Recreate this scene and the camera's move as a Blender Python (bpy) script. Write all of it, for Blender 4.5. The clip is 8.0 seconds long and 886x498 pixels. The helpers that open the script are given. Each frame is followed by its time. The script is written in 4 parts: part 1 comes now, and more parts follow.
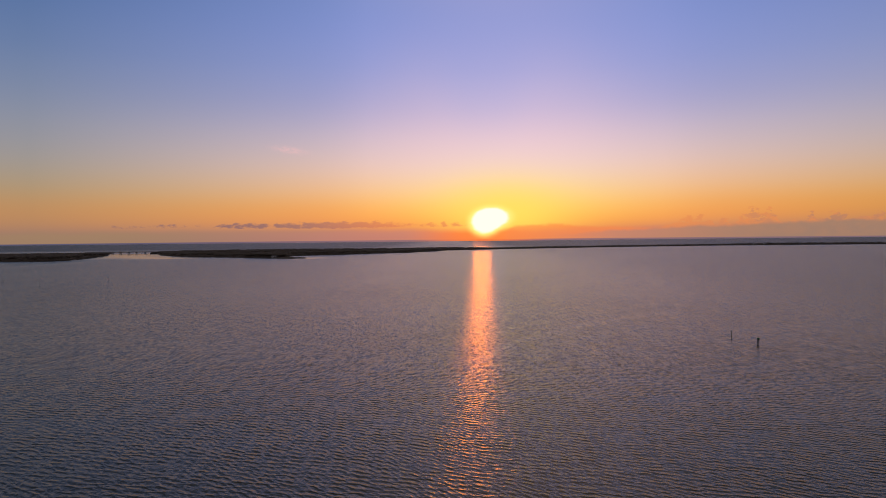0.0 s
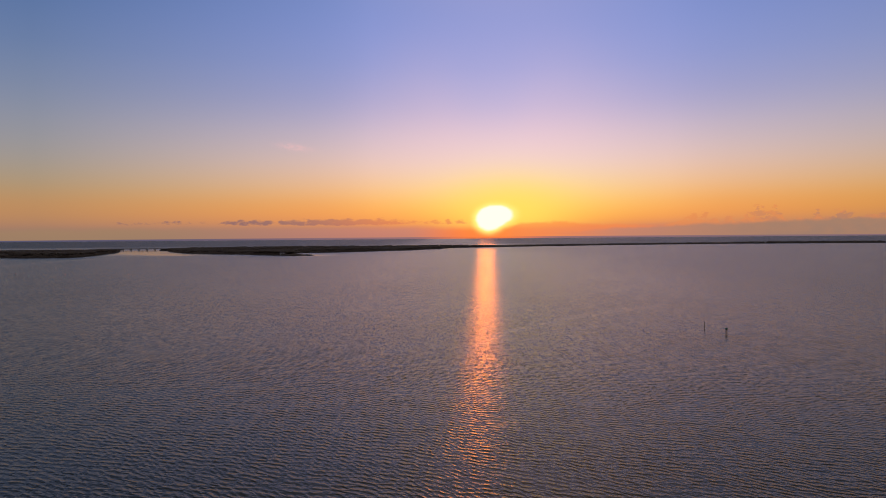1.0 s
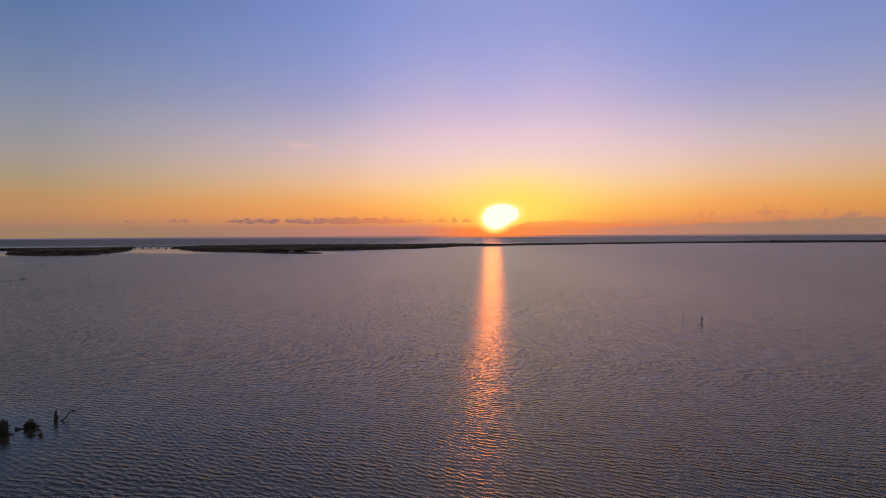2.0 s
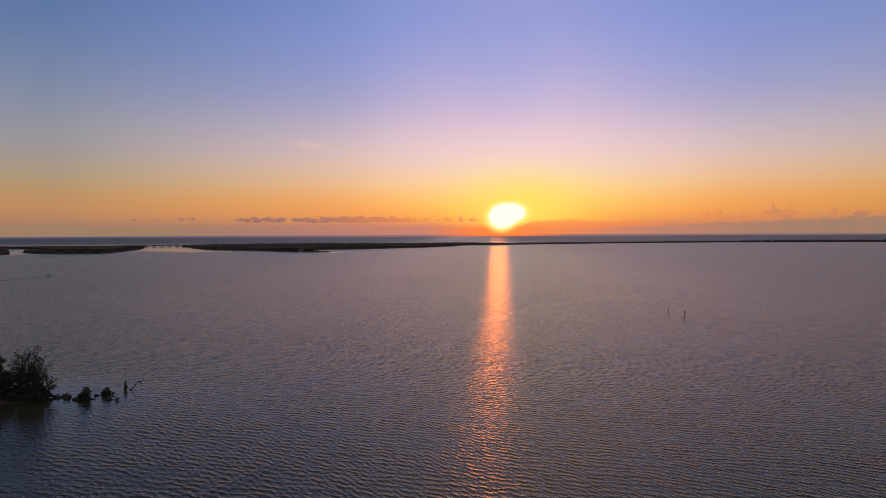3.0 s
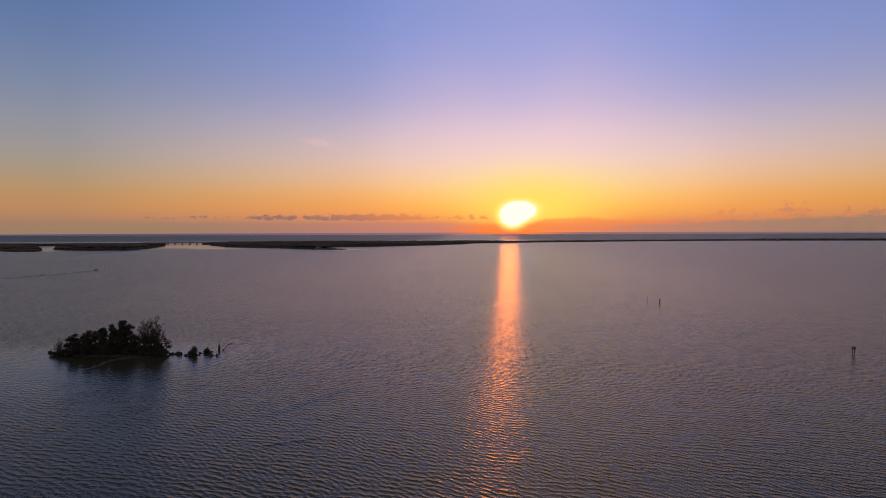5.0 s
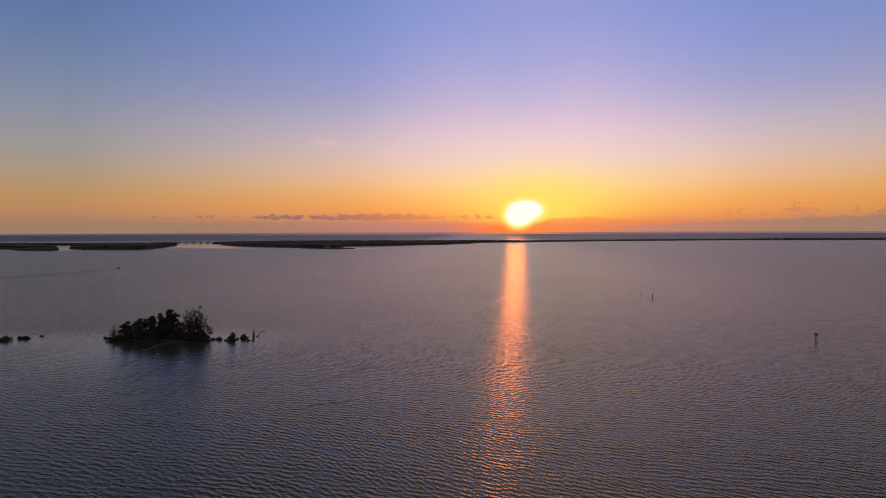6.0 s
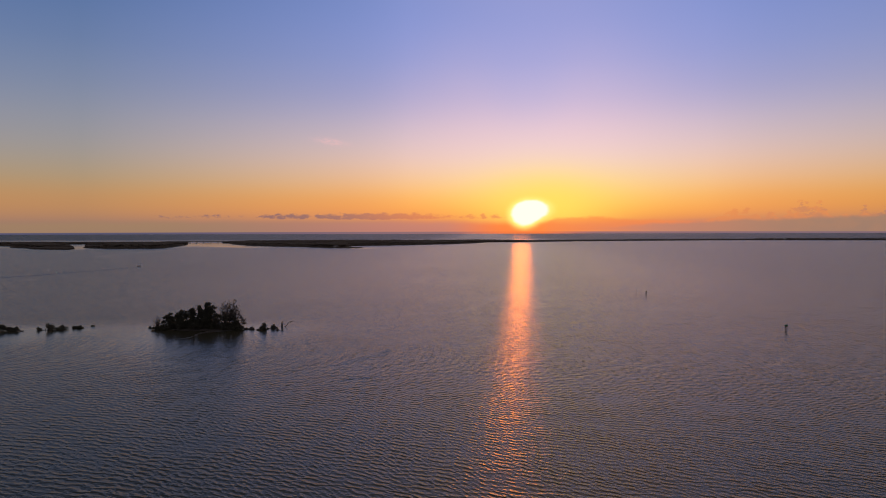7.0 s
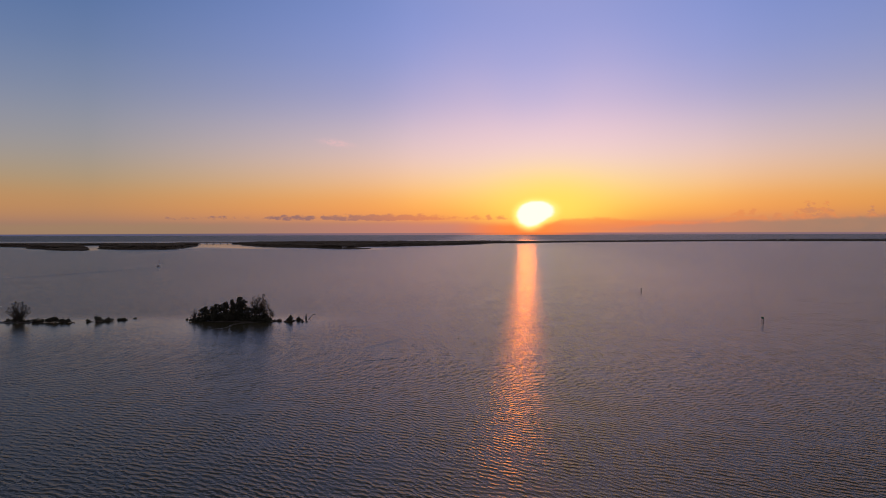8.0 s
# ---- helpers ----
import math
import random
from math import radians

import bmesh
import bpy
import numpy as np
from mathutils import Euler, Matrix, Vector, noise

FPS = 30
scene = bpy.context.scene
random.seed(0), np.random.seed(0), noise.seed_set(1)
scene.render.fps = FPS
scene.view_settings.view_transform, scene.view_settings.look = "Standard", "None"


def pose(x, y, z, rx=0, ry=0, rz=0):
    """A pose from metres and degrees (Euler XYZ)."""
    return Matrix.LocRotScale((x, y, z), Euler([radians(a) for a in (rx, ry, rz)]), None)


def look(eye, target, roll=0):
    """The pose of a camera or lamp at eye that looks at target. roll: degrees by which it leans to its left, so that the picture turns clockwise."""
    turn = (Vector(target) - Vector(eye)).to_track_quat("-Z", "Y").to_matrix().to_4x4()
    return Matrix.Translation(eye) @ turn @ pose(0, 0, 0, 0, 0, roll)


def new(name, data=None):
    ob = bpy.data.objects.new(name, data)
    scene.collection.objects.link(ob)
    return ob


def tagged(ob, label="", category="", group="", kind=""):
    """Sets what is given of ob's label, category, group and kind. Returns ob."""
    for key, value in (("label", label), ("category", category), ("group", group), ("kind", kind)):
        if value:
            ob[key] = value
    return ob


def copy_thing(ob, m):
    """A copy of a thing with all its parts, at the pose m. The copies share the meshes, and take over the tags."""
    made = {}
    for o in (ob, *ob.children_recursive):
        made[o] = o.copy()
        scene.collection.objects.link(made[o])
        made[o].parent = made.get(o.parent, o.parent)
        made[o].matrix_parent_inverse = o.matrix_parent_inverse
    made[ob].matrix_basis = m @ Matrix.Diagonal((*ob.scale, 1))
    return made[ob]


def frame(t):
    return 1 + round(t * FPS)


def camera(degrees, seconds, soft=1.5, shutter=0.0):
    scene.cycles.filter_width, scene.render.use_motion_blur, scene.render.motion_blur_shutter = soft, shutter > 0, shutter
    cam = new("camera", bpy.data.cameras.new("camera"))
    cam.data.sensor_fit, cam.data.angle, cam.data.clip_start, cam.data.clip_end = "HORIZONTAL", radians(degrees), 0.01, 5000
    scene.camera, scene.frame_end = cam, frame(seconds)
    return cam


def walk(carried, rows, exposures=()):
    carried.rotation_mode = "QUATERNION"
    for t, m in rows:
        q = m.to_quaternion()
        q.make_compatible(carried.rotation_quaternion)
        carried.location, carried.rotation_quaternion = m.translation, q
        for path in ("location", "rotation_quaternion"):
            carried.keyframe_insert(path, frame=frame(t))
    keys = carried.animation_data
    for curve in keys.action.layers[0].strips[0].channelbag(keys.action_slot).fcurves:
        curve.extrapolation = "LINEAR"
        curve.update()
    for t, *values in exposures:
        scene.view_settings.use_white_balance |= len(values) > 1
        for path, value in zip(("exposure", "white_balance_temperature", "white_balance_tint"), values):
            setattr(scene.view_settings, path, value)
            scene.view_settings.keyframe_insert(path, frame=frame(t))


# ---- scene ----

# ================= camera =================
cam = camera(66.0, 8.0, soft=0.75)
PATH = [
    (0.0, pose(-2.86, 188.62, 30.01, 89.007, 0.590, 0.067)),
    (0.5, pose(-3.04, 176.87, 30.73, 88.871, 0.517, 0.219)),
    (1.0, pose(-2.75, 164.69, 31.10, 88.785, 0.452, 0.426)),
    (1.5, pose(-2.27, 152.29, 31.06, 88.722, 0.395, 0.674)),
    (3.0, pose(-1.08, 117.89, 31.52, 88.596, 0.276, 1.477)),
    (3.5, pose(-0.69, 106.12, 31.86, 88.539, 0.226, 1.730)),
    (4.0, pose(-0.46, 94.44, 32.10, 88.489, 0.173, 1.940)),
    (4.5, pose(-0.37, 82.89, 32.36, 88.440, 0.171, 2.143)),
    (6.0, pose(-0.24, 47.97, 32.46, 88.388, 0.207, 2.894)),
    (6.5, pose(-0.14, 36.01, 32.91, 88.352, 0.161, 3.135)),
    (7.0, pose(-0.13, 24.07, 33.22, 88.342, 0.127, 3.361)),
    (7.5, pose(-0.05, 12.02, 33.37, 88.372, 0.144, 3.603)),
    (8.0, pose(-0.00, -0.00, 33.35, 88.440, 0.164, 3.816)),
]
walk(cam, PATH)

# ================= sky, sun =================
SUN_AZ, SUN_EL = 3.2, 1.0          # degrees: east of +y, above the horizon


def srgb(r, g, b):
    """Linear colour from an 8-bit one."""
    def lin(c):
        c /= 255.0
        return c / 12.92 if c <= 0.04045 else ((c + 0.055) / 1.055) ** 2.4
    return (lin(r), lin(g), lin(b), 1.0)


class Nodes:
    """Short hand for wiring a node tree."""

    def __init__(self, tree):
        self.t = tree
        tree.nodes.clear()

    def add(self, kind, **props):
        n = self.t.nodes.new(kind)
        for k, v in props.items():
            setattr(n, k, v)
        return n

    def put(self, socket, value):
        if hasattr(value, "is_output"):
            self.t.links.new(value, socket)
        else:
            socket.default_value = value

    def math(self, op, a, b=0.0, c=0.0, clamp=False):
        n = self.add("ShaderNodeMath", operation=op, use_clamp=clamp)
        for s, v in zip(n.inputs, (a, b, c)):
            self.put(s, v)
        return n.outputs[0]

    def step(self, v, lo, hi, a=0.0, b=1.0):
        n = self.add("ShaderNodeMapRange", interpolation_type="SMOOTHSTEP")
        for s, x in zip(n.inputs, (v, lo, hi, a, b)):
            self.put(s, x)
        return n.outputs[0]

    def mix(self, f, a, b, blend="MIX"):
        n = self.add("ShaderNodeMix", data_type="RGBA", blend_type=blend)
        self.put(n.inputs[0], f)
        self.put(n.inputs[6], a)
        self.put(n.inputs[7], b)
        return n.outputs[2]

    def ramp(self, f, stops, smooth="B_SPLINE"):
        n = self.add("ShaderNodeValToRGB")
        n.color_ramp.interpolation = smooth
        els = n.color_ramp.elements
        while len(els) < len(stops):
            els.new(0.5)
        for e, (at, col) in zip(els, stops):
            e.position, e.color = at, col
        self.put(n.inputs[0], f)
        return n.outputs[0]

    def noise(self, vec, scale, detail=3.0, rough=0.5, dims="3D"):
        n = self.add("ShaderNodeTexNoise", noise_dimensions=dims)
        if vec is not None:
            self.put(n.inputs["Vector"], vec)
        self.put(n.inputs["Scale"], scale)
        self.put(n.inputs["Detail"], detail)
        self.put(n.inputs["Roughness"], rough)
        return n.outputs["Fac"]


def make_sky():
    world = bpy.data.worlds.new("dusk_sky")
    scene.world = world
    world.use_nodes = True
    g = Nodes(world.node_tree)
    way = g.add("ShaderNodeTexCoord").outputs["Generated"]
    sep = g.add("ShaderNodeSeparateXYZ")
    g.put(sep.inputs[0], way)
    x, y, z = sep.outputs
    el = g.math("MULTIPLY", g.math("ARCSINE", z), 57.29578)
    az = g.math("MULTIPLY", g.math("ARCTAN2", x, y), 57.29578)
    daz = g.math("ABSOLUTE", g.math("SUBTRACT", az, SUN_AZ))
    up = g.math("DIVIDE", el, 90.0, clamp=True)
    # height is spread by a root, so that the bands close to the horizon have room
    h = g.math("POWER", up, 0.5)

    def stops(rows):
        return [(math.sqrt(e / 90.0), srgb(*c)) for e, c in rows]
    # out of view: high is a warm band added to brighten the middle water
    high = [(23.0, (178, 164, 186)), (30.0, (226, 182, 158)), (45.0, (194, 156, 128)), (90.0, (80, 76, 82))]
    flank = [(23.0, (123, 140, 168)), (30.0, (130, 132, 138)), (45.0, (112, 107, 105)), (90.0, (80, 76, 82))]
    sunward = g.ramp(h, stops([
        (0.0, (226, 112, 84)), (0.5, (232, 122, 78)), (1.3, (246, 168, 76)), (2.6, (248, 204, 108)),
        (4.2, (244, 212, 162)), (6.0, (236, 206, 202)), (8.2, (224, 196, 210)), (10.5, (190, 178, 214)),
        (13.5, (166, 166, 216)), (19.0, (131, 147, 211))] + high))
    midway = g.ramp(h, stops([
        (0.0, (160, 120, 112)), (0.5, (172, 126, 110)), (1.3, (240, 150, 84)), (2.6, (242, 168, 92)),
        (4.0, (238, 186, 138)), (6.0, (224, 192, 184)), (8.5, (194, 179, 199)), (11.0, (160, 159, 202)),
        (14.0, (142, 153, 208)), (19.0, (118, 139, 206))] + flank))
    # both edges: darkened above 19 degrees, out of view, to dim the side water
    left_edge = g.ramp(h, stops([
        (0.0, (140, 114, 106)), (0.5, (154, 120, 106)), (1.4, (184, 134, 95)), (2.6, (188, 140, 94)),
        (4.0, (172, 148, 116)), (6.0, (156, 149, 146)), (8.5, (140, 143, 158)), (11.0, (122, 134, 163)),
        (14.0, (104, 124, 164)), (19.0, (78, 108, 160)), (23.5, (54, 80, 112)), (30.0, (42, 62, 82)), (45.0, (40, 52, 62)), (90.0, (80, 76, 82))]))
    right_edge = g.ramp(h, stops([
        (0.0, (128, 110, 106)), (0.5, (138, 116, 104)), (1.4, (192, 136, 80)), (2.6, (202, 143, 74)),
        (4.0, (194, 154, 106)), (6.0, (178, 161, 150)), (8.5, (162, 157, 168)), (11.0, (144, 149, 180)),
        (14.0, (126, 140, 184)), (19.0, (104, 123, 176)), (23.5, (72, 82, 108)), (30.0, (58, 62, 74)), (45.0, (52, 52, 58)), (90.0, (80, 76, 82))]))
    behind = g.ramp(h, stops([
        (0.0, (128, 120, 136)), (3.0, (140, 130, 140)), (8.0, (144, 134, 148)), (20.0, (126, 124, 146)),
        (45.0, (104, 98, 106)), (90.0, (80, 76, 82))]))
    side = g.mix(g.step(az, -8.0, 8.0), left_edge, right_edge)
    ring = g.math("ABSOLUTE", g.math("SUBTRACT", az, SUN_AZ + 2.6))

    def slide(v, lo, hi):
        n = g.add("ShaderNodeMapRange")
        for sk, q in zip(n.inputs, (v, lo, hi, 0.0, 1.0)):
            g.put(sk, q)
        return n.outputs[0]
    col = g.mix(g.step(ring, 0.0, 18.0), sunward, midway)
    col = g.mix(slide(ring, 12.0, 37.0), col, side)
    col = g.mix(g.step(daz, 45.0, 130.0), col, behind)
    # glow of the low air round the sun
    dx = g.math("SUBTRACT", az, SUN_AZ + 0.7)
    dy = g.math("SUBTRACT", el, SUN_EL + 0.6)

    def bell(wx, wy, ox=0.0, oy=0.0):
        a = g.math("DIVIDE", g.math("SUBTRACT", dx, ox), wx)
        b = g.math("DIVIDE", g.math("SUBTRACT", dy, oy), wy)
        r2 = g.math("ADD", g.math("MULTIPLY", a, a), g.math("MULTIPLY", b, b))
        return g.math("EXPONENT", g.math("MULTIPLY", r2, -1.0))
    col = g.mix(g.math("MULTIPLY", bell(5.2, 2.7, 1.4, 0.3), 0.86), col, srgb(252, 222, 98))
    # two broad pale fans of light above the sun
    lean = g.math("ABSOLUTE", g.math("SUBTRACT", g.math("MULTIPLY", g.math("ARCTAN2", dx, g.math("MAXIMUM", dy, 0.01)), 57.29578), -2.0))
    fan = g.math("MULTIPLY", g.step(lean, 4.0, 30.0), g.step(lean, 78.0, 42.0))
    reach = g.math("SQRT", g.math("ADD", g.math("MULTIPLY", dx, dx), g.math("MULTIPLY", dy, dy)))
    fan = g.math("MULTIPLY", fan, g.math("MULTIPLY", g.step(reach, 3.0, 9.0), g.step(reach, 18.0, 9.0)))
    col = g.mix(g.math("MULTIPLY", fan, 0.09), col, srgb(248, 204, 208))
    # ---- haze and cloud bank along the horizon ----
    plane = g.add("ShaderNodeCombineXYZ")
    g.put(plane.inputs[0], az)
    g.put(plane.inputs[1], g.math("MULTIPLY", el, 1.7))
    flat = plane.outputs[0]
    haze_col = g.mix(g.step(daz, 1.0, 7.0), srgb(244, 118, 60), g.mix(g.step(daz, 8.0, 30.0), srgb(186, 126, 114), g.mix(g.step(az, -30.0, 0.0), srgb(158, 128, 100), srgb(146, 118, 108))))
    haze_top = g.math("ADD", 0.62, g.math("MULTIPLY", g.noise(flat, 0.3, 3.0), 0.5))
    haze = g.math("MULTIPLY", g.step(el, haze_top, g.math("SUBTRACT", haze_top, 0.6)), 0.82)
    col = g.mix(haze, col, haze_col)
    # flat-based small cumulus: height of the heap at each bearing
    f = g.math("DIVIDE", g.math("ADD", az, 40.0), 80.0)

    def grey(v):
        return (v, v, v, 1.0)

    def heaps(rows, kind="LINEAR"):
        return g.ramp(f, [((a_ + 40.0) / 80.0, grey(v)) for a_, v in rows], kind)
    room = heaps([(-27, 0), (-25.5, .14), (-21.5, .1), (-18.8, 0), (-18.3, .5), (-14.5, .62), (-14.1, 0), (-13.7, .6), (-9.5, .95), (-6.0, .85),
                  (-3.4, .5), (-3.0, .06), (-1.5, .42), (-0.3, .2), (0.02, .9), (0.25, .2), (1.4, .5), (2.2, 0)])
    tall = g.add("ShaderNodeCombineXYZ")
    g.put(tall.inputs[0], g.math("MULTIPLY", az, 1.5))
    g.put(tall.inputs[1], g.math("MULTIPLY", el, 3.0))
    off = g.math("SUBTRACT", el, 0.98)
    off = g.math("DIVIDE", off, g.step(off, -0.02, 0.02, 0.15, 0.34))        # flat below, heaped above
    fill = g.math("ADD", g.noise(tall.outputs[0], 1.0, 5.0, 0.6), g.math("MULTIPLY", room, 0.34))
    fill = g.math("SUBTRACT", fill, g.math("MULTIPLY", g.math("MULTIPLY", off, off), 0.2))
    body = g.math("MULTIPLY", g.step(fill, 0.50, 0.74), g.step(room, 0.0, 0.12))
    body = g.math("MULTIPLY", body, g.step(az, -3.0, -24.0, 0.6, 0.95))
    col = g.mix(body, col, g.mix(g.step(daz, 5.0, 17.0), srgb(206, 112, 86), srgb(128, 100, 108)))
    # ragged cloud beside the sun
    shoulder = heaps([(4.6, 0), (6.3, .42), (8.6, .5), (12.0, .3), (18.0, .18), (24.0, 0)], "EASE")
    rim = g.math("ADD", 0.55, g.math("MULTIPLY", shoulder, g.math("ADD", 0.75, g.math("MULTIPLY", g.noise(flat, 0.9, 4.0, 0.6), 0.9))))
    near = g.math("MULTIPLY", g.step(el, rim, g.math("SUBTRACT", rim, 0.3)), g.step(shoulder, 0.0, 0.3))
    col = g.mix(g.math("MULTIPLY", near, 0.72), col, srgb(236, 132, 76))
    # loose heaps over a grey bank
    tufts = heaps([(17, 0), (19.0, .35), (20.2, .8), (21.3, .55), (21.8, .1), (22.4, .75), (23.0, .2), (24.2, .95), (25.6, 1.0), (26.3, .2), (27.8, .3), (28.4, .8),
                   (29.0, .35), (29.8, .95), (30.8, .4), (33, .6), (38, .3)])
    crown = g.math("ADD", 0.75, g.math("MULTIPLY", tufts, g.math("MULTIPLY", g.step(g.noise(flat, 1.3, 4.0, 0.6), 0.22, 0.7), 1.7)))
    tuft = g.math("MULTIPLY", g.step(el, crown, g.math("SUBTRACT", crown, 0.3)), g.step(tufts, 0.0, 0.2))
    dusk = g.step(g.noise(flat, 0.8, 3.0, 0.5), 0.35, 0.65)
    tuft_col = g.mix(g.math("MULTIPLY", dusk, g.step(az, 18.0, 29.0)), srgb(224, 136, 84), srgb(168, 122, 106))
    col = g.mix(g.math("MULTIPLY", tuft, 0.62), col, tuft_col)
    bank_top = g.math("ADD", heaps([(8, .1), (14, .45), (20, .7), (31, 1.0), (40, 1.0)]), g.math("MULTIPLY", g.math("SUBTRACT", g.noise(flat, 0.6, 4.0, 0.6), 0.5), 0.5))
    grey_bank = g.math("MULTIPLY", g.step(el, g.math("ADD", bank_top, 0.1), g.math("SUBTRACT", bank_top, 0.2)), g.step(az, 8.0, 15.0))
    col = g.mix(g.math("MULTIPLY", grey_bank, 0.85), col, g.mix(g.step(az, 12.0, 26.0), srgb(184, 130, 112), srgb(156, 126, 108)))
    # a wisp of high ice cloud
    wx = g.math("DIVIDE", g.math("ADD", az, 12.6), 1.15)
    wy = g.math("DIVIDE", g.math("SUBTRACT", g.math("ADD", el, g.math("MULTIPLY", az, 0.12)), 5.68), 0.24)
    wr = g.math("EXPONENT", g.math("MULTIPLY", g.math("ADD", g.math("MULTIPLY", wx, wx), g.math("MULTIPLY", wy, wy)), -1.0))
    wisp = g.math("MULTIPLY", wr, g.step(g.noise(flat, 2.2, 4.0, 0.65), 0.3, 0.6))
    col = g.mix(g.math("MULTIPLY", wisp, 0.42), col, srgb(250, 190, 190))
    # the sun behind the thin cloud: a burnt-out patch
    glare = g.math("ADD", g.math("MULTIPLY", bell(1.08, 0.96, -0.52, -0.45), 0.75), g.math("MULTIPLY", bell(1.3, 0.78, 0.4, 0.05), 0.75))
    edge = g.math("MULTIPLY", g.math("SUBTRACT", g.noise(flat, 1.6, 3.0), 0.5), 0.3)
    glare = g.math("ADD", glare, g.math("MULTIPLY", edge, glare))
    col = g.mix(g.step(glare, 0.05, 0.36), col, (1.0, 0.84, 0.22, 1.0))
    col = g.mix(g.step(glare, 0.27, 0.50), col, (1.04, 0.97, 0.88, 1.0))
    # extra orange glow inside the white patch, added to tint the glitter
    core = g.add("ShaderNodeMix", data_type="RGBA", blend_type="ADD", clamp_result=False)
    g.put(core.inputs[0], bell(0.85, 0.75, -0.6, -0.45))
    g.put(core.inputs[6], col)
    core.inputs[7].default_value = (1.2, 0.15, 0.0, 1.0)
    col = core.outputs[2]
    # sea under the skyline, beyond the sheet of water, sun's glow painted in
    col = g.mix(g.step(el, -0.17, -0.24), col, g.mix(g.step(daz, 1.0, 6.5), srgb(230, 116, 68), g.mix(g.step(az, -30.0, -4.0), srgb(84, 84, 110), srgb(124, 103, 114))))
    bg = g.add("ShaderNodeBackground")
    g.put(bg.inputs[0], col)
    g.put(bg.inputs[1], 1.0)
    # clear air overhead, by the sun's height
    air = g.add("ShaderNodeTexSky", sky_type="NISHITA", sun_disc=False, sun_elevation=radians(SUN_EL), sun_rotation=radians(SUN_AZ),
                air_density=1.0, dust_density=1.2, ozone_density=2.0)
    bg2 = g.add("ShaderNodeBackground")
    g.put(bg2.inputs[0], air.outputs[0])
    g.put(bg2.inputs[1], 0.01)
    both = g.add("ShaderNodeAddShader")
    g.put(both.inputs[0], bg.outputs[0])
    g.put(both.inputs[1], bg2.outputs[0])
    out = g.add("ShaderNodeOutputWorld")
    g.put(out.inputs[0], both.outputs[0])


make_sky()

sun = new("sun", bpy.data.lights.new("sun", "SUN"))
sun.data.energy, sun.data.angle, sun.data.color = 0.031, radians(1.6), (1.0, 0.20, 0.001)
a, e = radians(SUN_AZ), radians(SUN_EL + 0.35)
sun.matrix_world = look((0, 0, 0), (-math.sin(a) * math.cos(e), -math.cos(a) * math.cos(e), -math.sin(e))) @ pose(0, 0, 0)
sun.location = (60, 900, 80)


# ================= materials =================
def material(name):
    m = bpy.data.materials.new(name)
    m.use_nodes = True
    g = Nodes(m.node_tree)
    out = g.add("ShaderNodeOutputMaterial")
    bsdf = g.add("ShaderNodeBsdfPrincipled")
    g.put(out.inputs[0], bsdf.outputs[0])
    return m, g, bsdf


def grainy(name, dark, light, scale, rough=0.8, bump=0.02, fine=6.0, metal=0.0, spread=0.0, island=False):
    """A matt surface with large blotches and fine grain. spread: change of tone from piece to piece."""
    m, g, b = material(name)
    co = g.add("ShaderNodeTexCoord").outputs["Object"]
    big = g.noise(co, scale, 4.0, 0.6)
    small = g.noise(co, scale * fine, 3.0, 0.6)
    f = g.step(g.math("ADD", g.math("MULTIPLY", big, 0.65), g.math("MULTIPLY", small, 0.35)), 0.3, 0.7)
    col = g.mix(f, (*dark, 1), (*light, 1))
    if spread:
        r = g.add("ShaderNodeNewGeometry").outputs["Random Per Island"] if island else g.add("ShaderNodeObjectInfo").outputs["Random"]
        hsv = g.add("ShaderNodeHueSaturation")
        g.put(hsv.inputs["Value"], g.math("ADD", 1.0 - spread, g.math("MULTIPLY", r, 2 * spread)))
        g.put(hsv.inputs["Color"], col)
        col = hsv.outputs[0]
    g.put(b.inputs["Base Color"], col)
    g.put(b.inputs["Roughness"], g.math("ADD", rough - 0.08, g.math("MULTIPLY", small, 0.16)))
    g.put(b.inputs["Metallic"], metal)
    bp = g.add("ShaderNodeBump")
    g.put(bp.inputs["Height"], small)
    g.put(bp.inputs["Distance"], bump)
    g.put(b.inputs["Normal"], bp.outputs[0])
    return m


CREST = 31.0      # degrees by which the wave crests turn from the x axis, towards the near right


